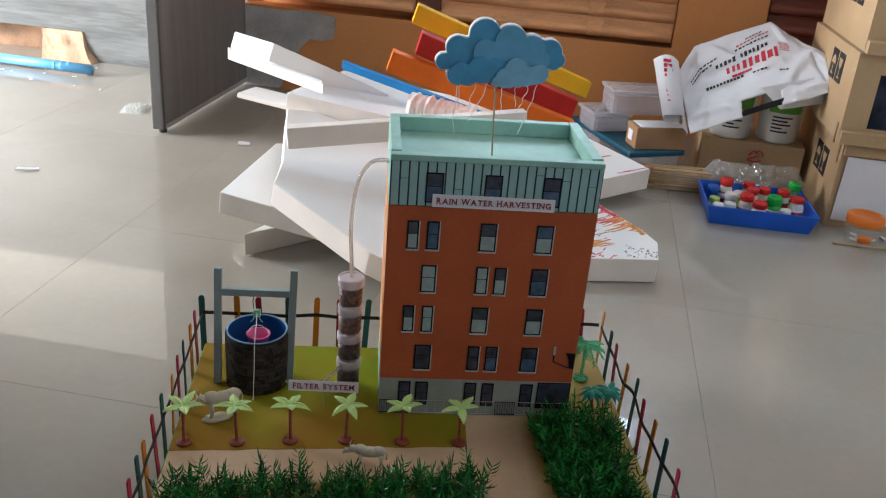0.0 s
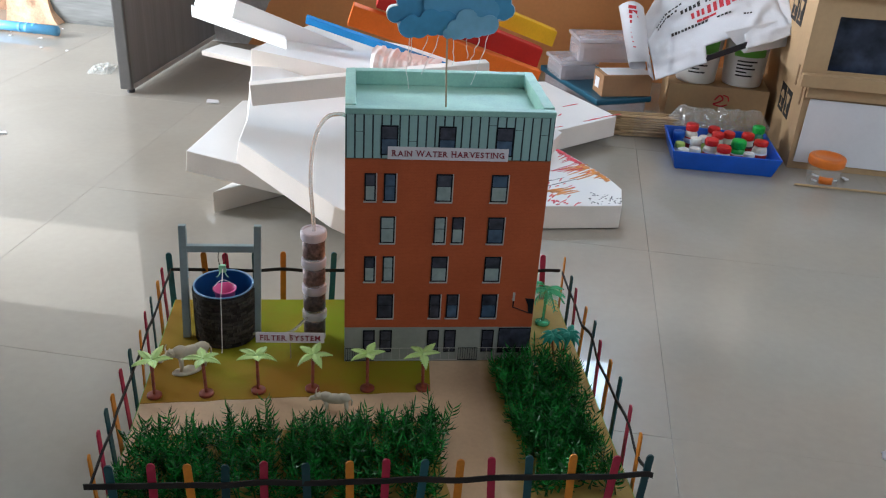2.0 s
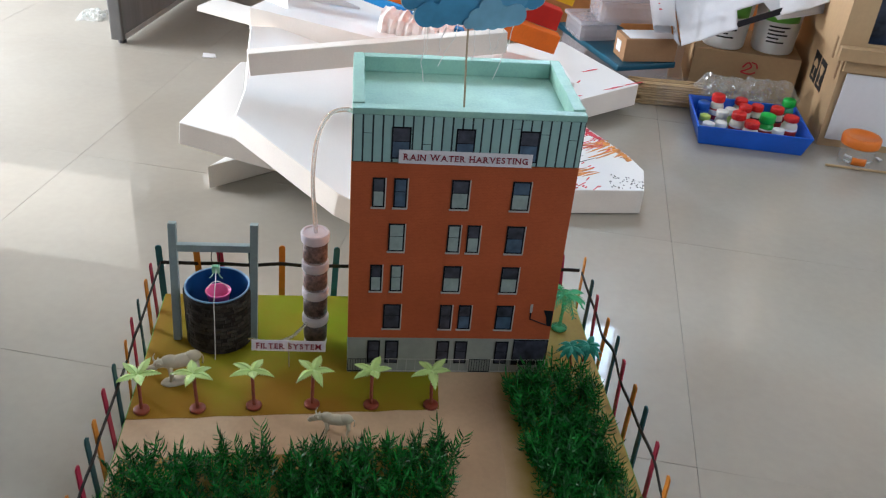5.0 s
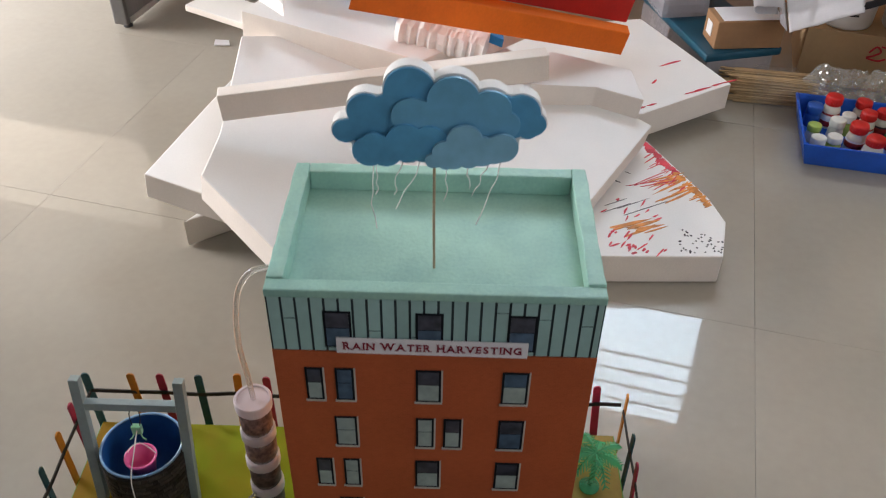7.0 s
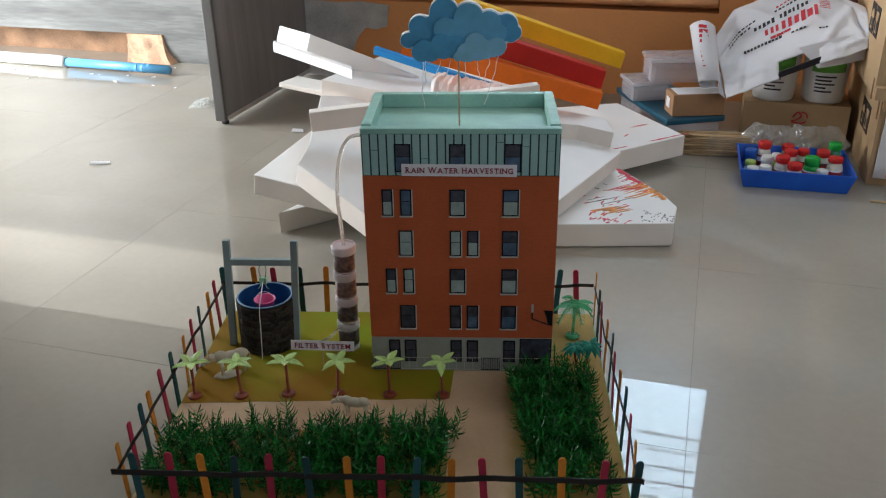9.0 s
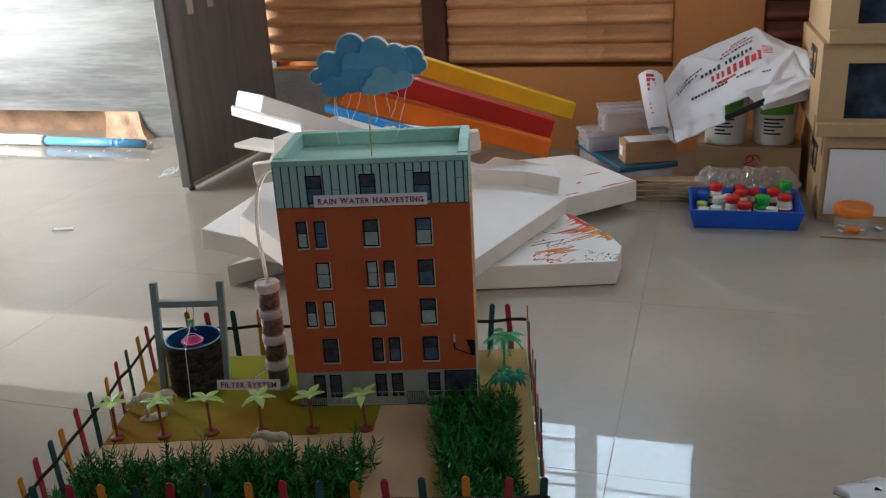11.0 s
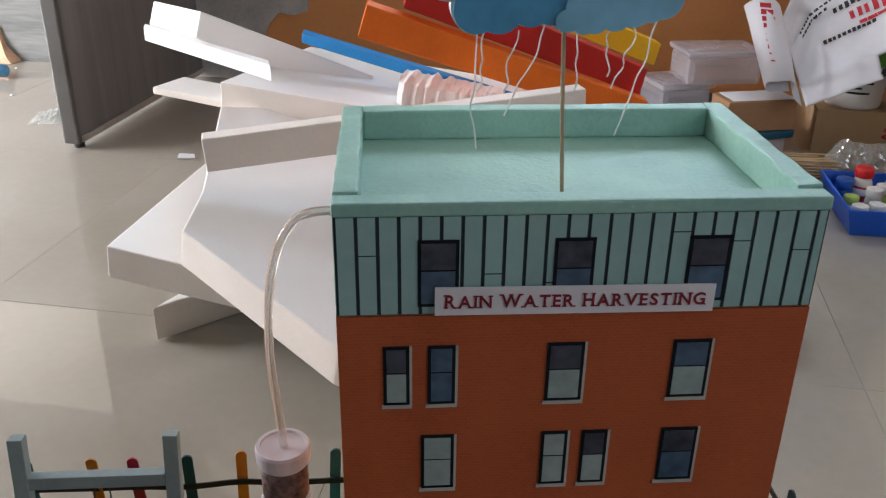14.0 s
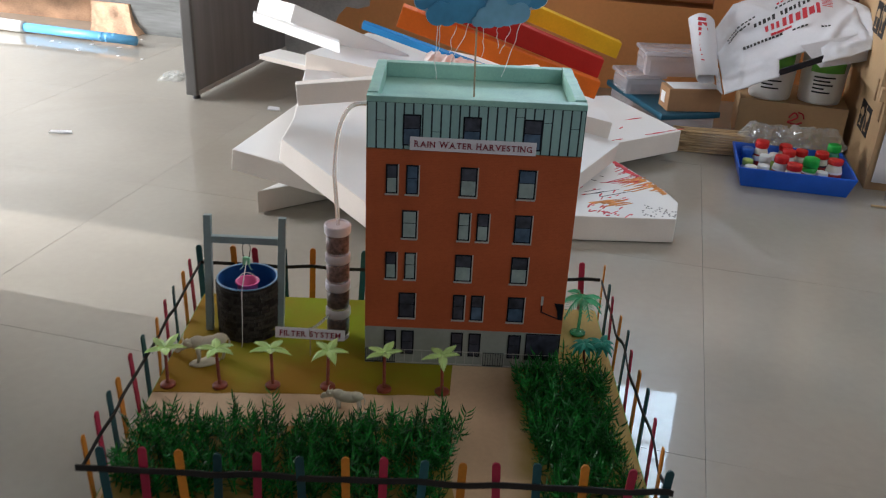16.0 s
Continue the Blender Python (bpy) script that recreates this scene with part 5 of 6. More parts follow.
broom = thing("broom", at_room(-1.62, 1.67, 0.0215), "blue plastic broom with a pale head on the floor", "broom")
part("handle", swept([(-0.28, 0.012, 0.0), (0.0, 0.0, 0.0), (0.20, -0.01, 0.0)], 0.0165, 18), M["pipe_blue"], broom, "", True)
for x in (0.06, 0.085, 0.11):
    part("ring", swept([(x, -0.004, 0), (x + 0.008, -0.0045, 0)], 0.0176, 18), M["pipe_blue"], broom)
part("head", swept(spline([(-0.70, 0.04, -0.002), (-0.45, 0.02, 0.0), (-0.36, 0.015, 0.002), (-0.26, 0.01, 0.0)], 5), 0.0215, 14, 1.0), M["pipe_pale"], broom, "pale bristled head", True)


def carton(name, at, w, d, h, label, window_hole=None, thick=0.006):
    """An open-backed corrugated box; window_hole: x0, x1, z0, z1 in its front."""
    c = thing(name, at, label, "carton")
    t = thick
    bm = bmesh.new()
    if window_hole:
        x0, x1, z0, z1 = window_hole
        ring = [[bm.verts.new((x, y, z)) for x, z in pts] for y in (0, t) for pts in ([(0, 0), (w, 0), (w, h), (0, h)], [(x0, z0), (x1, z0), (x1, z1), (x0, z1)])]
        for a, b in ((0, 1), (2, 3), (0, 2), (1, 3)):
            for k in range(4):
                bm.faces.new((ring[a][k], ring[a][(k + 1) % 4], ring[b][(k + 1) % 4], ring[b][k]))
        bmesh.ops.recalc_face_normals(bm, faces=bm.faces[:])
    else:
        box(bm, 0, w, 0, t, 0, h)
    part("front_panel", bm, M["card"], c)
    part("side_panel", boxed(0, t, t, d, 0, h), M["card"], c)
    part("side_panel", boxed(w - t, w, t, d, 0, h), M["card"], c)
    part("back_panel", boxed(t, w - t, d - t, d, 0, h), M["card"], c)
    part("bottom_panel", boxed(t, w - t, t, d - t, 0, t), M["card"], c)
    part("top_panel", boxed(t, w - t, t, d - t, h - t, h), M["card"], c)
    return c


CU, CV = 0.858, 1.122
low = carton("carton", at_room(CU + 0.020, CV + 0.004, 0, 1.0), 0.72, 0.46, 0.222, "brown carton with white paper at the bottom of a stack")
part("paper", boxed(0.012, 0.60, -0.004, -0.0015, 0.020, 0.186), M["paper"], low, "sheet of white paper", False, pose(0, 0, 0, 1.2, 0.8, 0))
part("flap", boxed(0.002, 0.71, -0.014, -0.003, 0.190, 0.2205), M["card"], low, "folded cardboard flap", False, pose(0, 0, 0))
mid = carton("carton", at_room(CU - 0.004, CV - 0.012, 0.224, 1.0), 0.72, 0.44, 0.212, "brown carton with a cut-out window in its front", (0.058, 0.60, 0.036, 0.166))
part("lining", boxed(0.010, 0.70, 0.035, 0.045, 0.010, 0.200), M["ink_blue"], mid, "dark blue plastic film behind the opening")
part("flap", boxed(0.0, 0.715, -0.020, -0.002, 0.0, 0.030), M["card"], mid, "cardboard lip", False, pose(0, 0, 0, 6))
top = carton("carton", at_room(CU + 0.004, CV - 0.006, 0.438, 0.5), 0.70, 0.43, 0.25, "brown carton with a cut-out window on top of the stack", (0.06, 0.58, 0.040, 0.19))
part("lining", boxed(0.012, 0.68, 0.035, 0.045, 0.010, 0.235), M["ink_blue"], top, "dark blue plastic film behind the opening")
part("flap", boxed(0.0, 0.695, -0.026, -0.002, 0.002, 0.030), M["card"], top, "cardboard lip", False, pose(0, 0, 0, 5))
for c, z, n in ((mid, 0.115, 2), (low, 0.095, 2), (top, 0.09, 2)):
    for k in range(n):
        p = part("symbol", boxed(-0.0012, 0.0005, 0.10 + 0.062 * k, 0.152 + 0.062 * k, z, z + 0.072), M["ink"], c, "black printed handling symbol")
        yc = 0.126 + 0.062 * k
        if k:
            cup = [(yc + 0.017 * math.cos(math.pi * q / 8), z + 0.036 + 0.020 * math.sin(math.pi * q / 8)) for q in range(9)]
        else:
            cup = [(yc + 0.016, z + 0.058), (yc - 0.016, z + 0.058), (yc - 0.010, z + 0.040), (yc - 0.002, z + 0.034), (yc + 0.002, z + 0.034), (yc + 0.010, z + 0.040)]
        part("mark", prism(bmesh.new(), [(-0.0012, a, b) for a, b in cup], (-0.0007, 0, 0)), M["card"], p)
        part("mark", boxed(-0.0019, -0.0012, yc - 0.0014, yc + 0.0014, z + 0.014, z + 0.034), M["card"], p)
        part("mark", boxed(-0.0019, -0.0012, yc - 0.010, yc + 0.010, z + 0.010, z + 0.0138), M["card"], p)
for k in range(3):
    part("print_bar", boxed(-0.0012, 0.0004, 0.05, 0.30, 0.20 - 0.0 * k - 0.012 * k, 0.206 - 0.012 * k), M["ink"], top, "plain black print bar")
# No real hole: a dark strip paints the shade of each torn slot.
for w, (z, y) in ((low, (0.19, 0.02)), (mid, (0.02, 0.02))):
    part("torn_slot", boxed(-0.0016, 0.0010, y, y + 0.010, z - 0.03, z + 0.02), M["card_shaded"], w, "cardboard strip coloured dark for the shade in a torn slot")

shelf_box = carton("carton", at_room(0.580, 1.372, 0, -1.0), 0.272, 0.22, 0.124, "small brown carton under two paint pails")
part("squiggle", swept(spline([(0.13, -0.001, 0.087), (0.142, -0.001, 0.101), (0.152, -0.001, 0.091), (0.14, -0.001, 0.081), (0.128, -0.001, 0.075), (0.15, -0.001, 0.071), (0.165, -0.001, 0.077)], 5), 0.0022, 6), M["ink_red"], shelf_box, "red printed emblem")
part("squiggle", swept(spline([(0.15, -0.001, 0.103), (0.163, -0.001, 0.099), (0.168, -0.001, 0.087)], 5), 0.0018, 6), M["ink_red"], shelf_box)


def pail(u, v, z, label):
    p = thing("paint_pail", at_room(u, v, z), label, "pail", "paint pails")
    part("body", lathed([(0.0, 0.0), (0.052, 0.0), (0.054, 0.004), (0.061, 0.135), (0.064, 0.137), (0.064, 0.15), (0.058, 0.15), (0.0, 0.146)], 36), M["pail"], p, "", True)
    bm = bmesh.new()
    for k in range(14):
        a0, a1 = -2.3 + 1.5 * k / 14, -2.3 + 1.5 * (k + 1) / 14
        q = [(0.0608, a0, 0.086), (0.0608, a1, 0.086), (0.0622, a1, 0.128), (0.0622, a0, 0.128)]
        bm.faces.new([bm.verts.new((r * math.cos(a), r * math.sin(a), zz)) for r, a, zz in q])
    part("label_band", thicken(bm, 0.0008), M["label_green"], p, "green label band", True)
    for k in range(5):
        bm = bmesh.new()
        zz = 0.072 - 0.010 * k
        rr = 0.0555 + 0.047 * zz
        for q in range(8):
            a0, a1 = -2.1 + (0.9, 0.7, 0.86, 0.5, 0.78)[k] * q / 8, -2.1 + (0.9, 0.7, 0.86, 0.5, 0.78)[k] * (q + 1) / 8
            bm.faces.new([bm.verts.new(((rr + 0.0012) * math.cos(a), (rr + 0.0012) * math.sin(a), h)) for a, h in ((a0, zz), (a1, zz), (a1, zz + 0.004), (a0, zz + 0.004))])
        part("print_bar", thicken(bm, 0.0006), M["ink"], p, "", True)
    return p


pail(0.655, 1.432, 0.1245, "white paint pail with a green label on a carton")
pail(0.783, 1.438, 0.1245, "white paint pail with a green label on a carton")

# the draped sack
SACK = [[(0.482, 1.385, 0.290), (0.526, 1.500, 0.342), (0.622, 1.525, 0.382), (0.719, 1.540, 0.422), (0.790, 1.480, 0.392), (0.846, 1.400, 0.376)],
        [(0.495, 1.345, 0.246), (0.545, 1.415, 0.292), (0.634, 1.435, 0.330), (0.728, 1.455, 0.374), (0.800, 1.420, 0.372), (0.851, 1.360, 0.360)],
        [(0.514, 1.300, 0.202), (0.566, 1.332, 0.240), (0.644, 1.340, 0.274), (0.736, 1.350, 0.318), (0.803, 1.340, 0.330), (0.853, 1.310, 0.333)],
        [(0.529, 1.255, 0.158), (0.588, 1.252, 0.188), (0.652, 1.250, 0.219), (0.742, 1.250, 0.262), (0.800, 1.262, 0.280), (0.850, 1.280, 0.300)]]


def patch(s, t):
    """A place on the sack's sheet, bent along straight folds; s along it and t down it, 0 to 1."""
    a, b = s * (len(SACK[0]) - 1), t * (len(SACK) - 1)
    i, j = min(int(a), len(SACK[0]) - 2), min(int(b), len(SACK) - 2)
    a, b = a - i, b - j
    up = Vector(SACK[j][i]).lerp(Vector(SACK[j][i + 1]), a)
    return up.lerp(Vector(SACK[j + 1][i]).lerp(Vector(SACK[j + 1][i + 1]), a), b)


def crease(s, t, s0, t0, s1, t1, wide):
    """One on a line between two places of the sheet, falling to nothing at its sides and ends."""
    d = Vector((s1 - s0, t1 - t0))
    k = max(0.0, min(1.0, Vector((s - s0, t - t0)).dot(d) / d.length_squared))
    away = (Vector((s - s0, t - t0)) - d * k).length
    return max(0.0, 1 - away / wide) ** 1.5 * (0.35 + 0.65 * math.sin(math.pi * min(0.98, max(0.02, k))))


FOLDS = ((0.26, 0.06, 0.40, 0.30, 0.035, 0.011), (0.02, 0.38, 0.26, 0.24, 0.05, -0.010), (0.62, 0.02, 0.70, 0.22, 0.03, 0.010), (0.95, 0.10, 0.80, 0.42, 0.06, 0.012), (0.80, 0.42, 0.64, 0.80, 0.06, 0.008), (0.05, 0.80, 0.36, 0.86, 0.06, 0.006), (0.88, 0.30, 0.98, 0.75, 0.05, -0.010), (0.70, 0.90, 0.98, 0.80, 0.05, 0.007), (0.10, 0.10, 0.24, 0.40, 0.05, -0.007), (0.45, 0.55, 0.62, 0.50, 0.07, 0.004), (0.18, 0.60, 0.10, 0.98, 0.04, 0.005))
OUT = Vector((0.05, -0.62, 0.78)).normalized()
bm = bmesh.new()
grid = []
for i in range(66):
    line = []
    for j in range(45):
        s_, t_ = i / 65, j / 44
        q = patch(s_, t_)
        w = 0.004 * noise.noise(Vector((9 * s_, 7 * t_, 2))) + 0.0016 * noise.noise(Vector((26 * s_, 19 * t_, 5)))
        w += sum(f[5] * crease(s_, t_, *f[:5]) for f in FOLDS)
        line.append(bm.verts.new(q + OUT * w))
    grid.append(line)
sack_face = [[v.co.copy() for v in line] for line in grid]
for i, (a, b) in enumerate(zip(grid, grid[1:])):
    for k in range(len(a) - 1):
        s_, t_ = i / (len(grid) - 1), k / (len(a) - 1)
        if not (0.395 < s_ < 0.60 and 0.80 < t_):
            bm.faces.new((a[k], b[k], b[k + 1], a[k + 1]))
bmesh.ops.recalc_face_normals(bm, faces=bm.faces[:])
bmesh.ops.solidify(bm, geom=bm.faces[:], thickness=0.0025)
sack = solo("sack", bm, M["bag"], ROOM, "white woven plastic sack with red print draped over paint pails", "sack", "", "", True)


def on_sack(s, t):
    """A place on the sack's face, s along it and t down it, both 0 to 1."""
    a, b = s * (len(sack_face) - 1), t * (len(sack_face[0]) - 1)
    i, j = min(int(a), len(sack_face) - 2), min(int(b), len(sack_face[0]) - 2)
    a, b = a - i, b - j
    low = sack_face[i][j].lerp(sack_face[i + 1][j], a)
    return low.lerp(sack_face[i][j + 1].lerp(sack_face[i + 1][j + 1], a), b)


def sack_bar(s0, t0, s1, t1, tall, mt):
    """A plain bar of print that follows the sheet; tall in parts of the sheet's height."""
    bm = bmesh.new()
    n, m = 4, 3
    rows_ = [[bm.verts.new(on_sack(s0 + (s1 - s0) * k / n, t0 + (t1 - t0) * k / n + tall * (q / m - 0.5)) + OUT * 0.0036) for q in range(m + 1)] for k in range(n + 1)]
    for a, b in zip(rows_, rows_[1:]):
        for q in range(m):
            bm.faces.new((a[q], a[q + 1], b[q + 1], b[q]))
    part("print_bar", thicken(bm, 0.0005), M[mt], sack)


r6 = random.Random(77)


def print_row(s0, t0, s1, t1, n, tall, mt, fill=0.8, wild=0.25):
    """A line of print as plain bars of unlike length and height."""
    for k in range(n):
        a, b = (k + r6.uniform(0, 0.08)) / n, (k + fill + r6.uniform(-0.1, 0.1)) / n
        f = r6.uniform(1 - wild, 1 + wild)
        sack_bar(s0 + (s1 - s0) * a, t0 + (t1 - t0) * a, s0 + (s1 - s0) * b, t0 + (t1 - t0) * b, tall * f, mt)


print_row(0.425, 0.425, 0.625, 0.40, 6, 0.105, "ink_red", 0.7)
print_row(0.335, 0.44, 0.425, 0.43, 3, 0.085, "ink_red", 0.6)
print_row(0.36, 0.52, 0.47, 0.505, 3, 0.022, "ink_red", 0.95)
print_row(0.28, 0.355, 0.40, 0.325, 5, 0.052, "ink", 0.62)
print_row(0.42, 0.315, 0.575, 0.275, 7, 0.058, "ink", 0.62)
print_row(0.40, 0.225, 0.58, 0.170, 9, 0.020, "ink", 0.7)
print_row(0.41, 0.180, 0.585, 0.120, 9, 0.016, "ink_red", 0.7)
print_row(0.46, 0.130, 0.55, 0.095, 5, 0.012, "ink", 0.7)
print_row(0.10, 0.345, 0.30, 0.240, 10, 0.022, "ink", 0.7)
print_row(0.10, 0.395, 0.27, 0.305, 8, 0.020, "ink", 0.7)
print_row(0.20, 0.575, 0.43, 0.545, 11, 0.026, "ink", 0.72)
print_row(0.47, 0.555, 0.55, 0.555, 4, 0.016, "ink", 0.72)
print_row(0.61, 0.610, 0.68, 0.600, 3, 0.016, "ink", 0.72)
for k in range(6):
    sack_bar(0.630, 0.265 + 0.022 * k, 0.700, 0.262 + 0.022 * k, 0.006, "ink_red")

# its rolled left edge, the layer behind and the dark rim of the carrying slot
axis = [Vector(q) for q in ((0.447, 1.405, 0.312), (0.455, 1.375, 0.286), (0.465, 1.335, 0.250), (0.474, 1.305, 0.218), (0.482, 1.280, 0.188))]
bm = bmesh.new()
rings = []
for k, q in enumerate(axis):
    r_ = 0.0315 - 0.0014 * k
    rings.append([bm.verts.new(q + Vector((math.cos(a) * r_ * 1.08, math.sin(a) * r_ * 0.62, -math.sin(a) * r_ * 0.62 + 0.0022 * math.sin(3 * a + k)))) for a in [0.75 + 5.9 * i / 20 for i in range(21)]])
for a, b in zip(rings, rings[1:]):
    for i in range(20):
        bm.faces.new((a[i], a[i + 1], b[i + 1], b[i]))
hem = part("rolled_edge", thicken(bm, 0.0022), M["bag"], sack, "edge rolled into a loose tube", True)
for k in range(9):
    f = 0.10 + 0.085 * k
    c = axis[0].lerp(axis[-1], f)
    w = r6.uniform(0.008, 0.013) if k < 7 else 0.012
    h = r6.uniform(0.0034, 0.0058) if k < 7 else 0.0014
    part("print_bar", boxed(-w, w, -0.0006, 0.0006, -h, h), M["ink_red"], hem, "", False, pose(c.x - 0.003, c.y - 0.0215 + 0.005 * f, c.z + 0.0215 - 0.005 * f, -45, 4, 4))
bm = prism(bmesh.new(), [(0.690, 1.300, 0.290), (0.742, 1.268, 0.2475), (0.800, 1.283, 0.258), (0.854, 1.305, 0.268), (0.850, 1.325, 0.335)], (0.0, 0.002, 0.0016))
part("back_layer", bm, M["bag"], sack, "lower layer of the sack behind its front")
bm = prism(bmesh.new(), [(0.524, 1.268, 0.155), (0.509, 1.276, 0.167), (0.496, 1.318, 0.215), (0.506, 1.310, 0.210)], (0.002, 0.004, 0.0))
part("back_layer", bm, M["bag"], sack)
slot = [patch(0.392 + 0.212 * k / 10, 0.955) + OUT * 0.002 for k in range(11)]
bm = bmesh.new()
rows_ = [[bm.verts.new(q + Vector((0, 0.30, -0.95)) * e) for e in (-0.0095, 0.0095)] for q in slot]
for a, b in zip(rows_, rows_[1:]):
    bm.faces.new((a[0], a[1], b[1], b[0]))
part("strap", thicken(bm, 0.002), M["strap"], sack, "dark rim of the carrying slot")

# teal-lidded box, brown box and clear tubs
bin_ = thing("storage_box", at_room(0.384, 1.250, 0, 29), "clear storage box with a teal lid on the floor", "storage box")
part("body", boxed(0.006, 0.160, 0.006, 0.33, 0.0, 0.074, 0.006), M["clear_bin"], bin_)
part("lid", boxed(-0.004, 0.170, -0.004, 0.345, 0.0745, 0.092, 0.005), M["teal_lid"], bin_, "flat teal plastic lid")
small = thing("small_carton", at_room(0.394, 1.275, 0.0925, 20), "small brown carton on a teal box lid", "carton")
part("box", boxed(0, 0.143, 0, 0.072, 0, 0.060, 0.002), M["card_brown"], small)
part("paper", boxed(0.012, 0.141, 0.004, 0.070, 0.0605, 0.0613), M["paper"], small, "sheet of white paper")
part("label_patch", boxed(-0.0012, 0.0, 0.028, 0.056, 0.016, 0.044), M["paper"], small)
for u, v, w, d, z, h, tn in ((0.275, 1.380, 0.120, 0.12, 0.0925, 0.058, 24), (0.318, 1.375, 0.165, 0.12, 0.151, 0.070, 16)):
    tub = thing("clear_tub", at_room(u, v, z, tn), "clear plastic tub stacked beside a wall", "tub", "clear tubs")
    part("body", boxed(0.004, w - 0.004, 0.004, d - 0.004, 0, h - 0.012, 0.014), M["clear_bin"], tub)
    part("lid", boxed(0, w, 0, d, h - 0.0118, h, 0.0055), M["clear_bin"], tub)

# skewers
pack = thing("skewer_bundle", at_room(0.445, 1.225, 0.0, 4), "bundle of bamboo skewers on the floor", "skewers")
r3 = random.Random(5)
for k in range(96):
    y, z = 0.012 + 0.006 * (k % 11) + r3.uniform(-0.001, 0.001), 0.003 + 0.0066 * (k // 11) + r3.uniform(-0.001, 0.001)
    x = r3.uniform(-0.03, 0.02)
    part("skewer", swept([(x, y, z), (x + 0.16, y + r3.uniform(-0.004, 0.004), z + r3.uniform(0, 0.004))], 0.0022, 5), M["bamboo"], pack)
part("wrapper", boxed(0.045, 0.138, 0.004, 0.084, 0.0005, 0.058, 0.006), M["clear_wrap"], pack, "clear wrapper")

# blue tray with bottles
tray = thing("blue_tray", at_room(0.574, 1.020, 0.0, 2), "blue plastic tray full of paint bottles", "tray")
bm = bmesh.new()
lo = [(0.014, 0.014), (0.254, 0.014), (0.254, 0.188), (0.014, 0.188)]
hi = [(0.0, 0.0), (0.268, 0.0), (0.268, 0.202), (0.0, 0.202)]
li = [(0.018, 0.018), (0.250, 0.018), (0.250, 0.184), (0.018, 0.184)]
hi2 = [(0.005, 0.005), (0.263, 0.005), (0.263, 0.197), (0.005, 0.197)]
ring = [[bm.verts.new((x, y, z)) for x, y in pts] for pts, z in ((lo, 0.0), (hi, 0.050), (hi2, 0.050), (li, 0.004))]
for a, b in zip(ring, ring[1:]):
    for k in range(4):
        bm.faces.new((a[k], a[(k + 1) % 4], b[(k + 1) % 4], b[k]))
bm.faces.new(ring[0][::-1])
bm.faces.new(ring[3])
bmesh.ops.recalc_face_normals(bm, faces=bm.faces[:])
jitter_bevel(bm, 0.0015)
part("body", bm, M["tray"], tray)


def bottle(x, y, r, h, body, cap, caph, label, tilt=0.0):
    """A round-shouldered bottle: pale body, coloured label, ribbed cap; short ones are pots."""
    b = thing("paint_bottle", tray.matrix_basis @ pose(x, y, 0.0048, tilt, 0, rng.uniform(0, 360)), label, "bottle", "bottles in the tray")
    pot = h < 0.036
    own = body if pot or body in ("cap_green", "clear_green") else "bottle_cream"
    neck = 0.96 if pot else 0.72
    r = r if pot else r * 1.12
    part("body", lathed([(0.0, 0.0), (r * 0.94, 0.0), (r * 1.0, 0.003), (r * 1.0, h * 0.70), (r * 0.96, h * 0.79), (r * 0.84, h * 0.89), (r * neck, h * 0.96), (r * neck, h), (0.0, h)], 22), M[own], b, "", True)
    cr = r * (1.03 if pot else 0.93)
    ch = caph if pot else caph * 0.66
    part("cap", lathed([(0.0, h - 0.001), (cr * 0.97, h - 0.001), (cr, h + 0.001), (cr, h + ch * 0.80), (cr * 0.94, h + ch * 0.95), (cr * 0.82, h + ch), (0.0, h + ch)], 22), M[cap], b, "", True)
    if not pot:
        for k in range(22):
            a = 2 * math.pi * k / 22
            share("rib", rib_mesh[cap], b, pose(cr * math.cos(a), cr * math.sin(a), h + 0.001, 0, 0, math.degrees(a)))
        mt = {"cap_white": "paper", "bottle_red": "bottle_red", "bottle_dark": "bottle_dark"}.get(body, "paper")
        band = part("label_band", lathed([(r * 1.005, h * 0.10), (r * 1.03, h * 0.11), (r * 1.03, h * 0.66), (r * 1.005, h * 0.67)], 22), M[mt], b, "printed label band", True)
        part("stripe", lathed([(r * 1.03, h * 0.33), (r * 1.045, h * 0.335), (r * 1.045, h * 0.58), (r * 1.03, h * 0.585)], 22), M["bottle_red" if mt != "bottle_red" else "paper"], band, "", True)
    return b


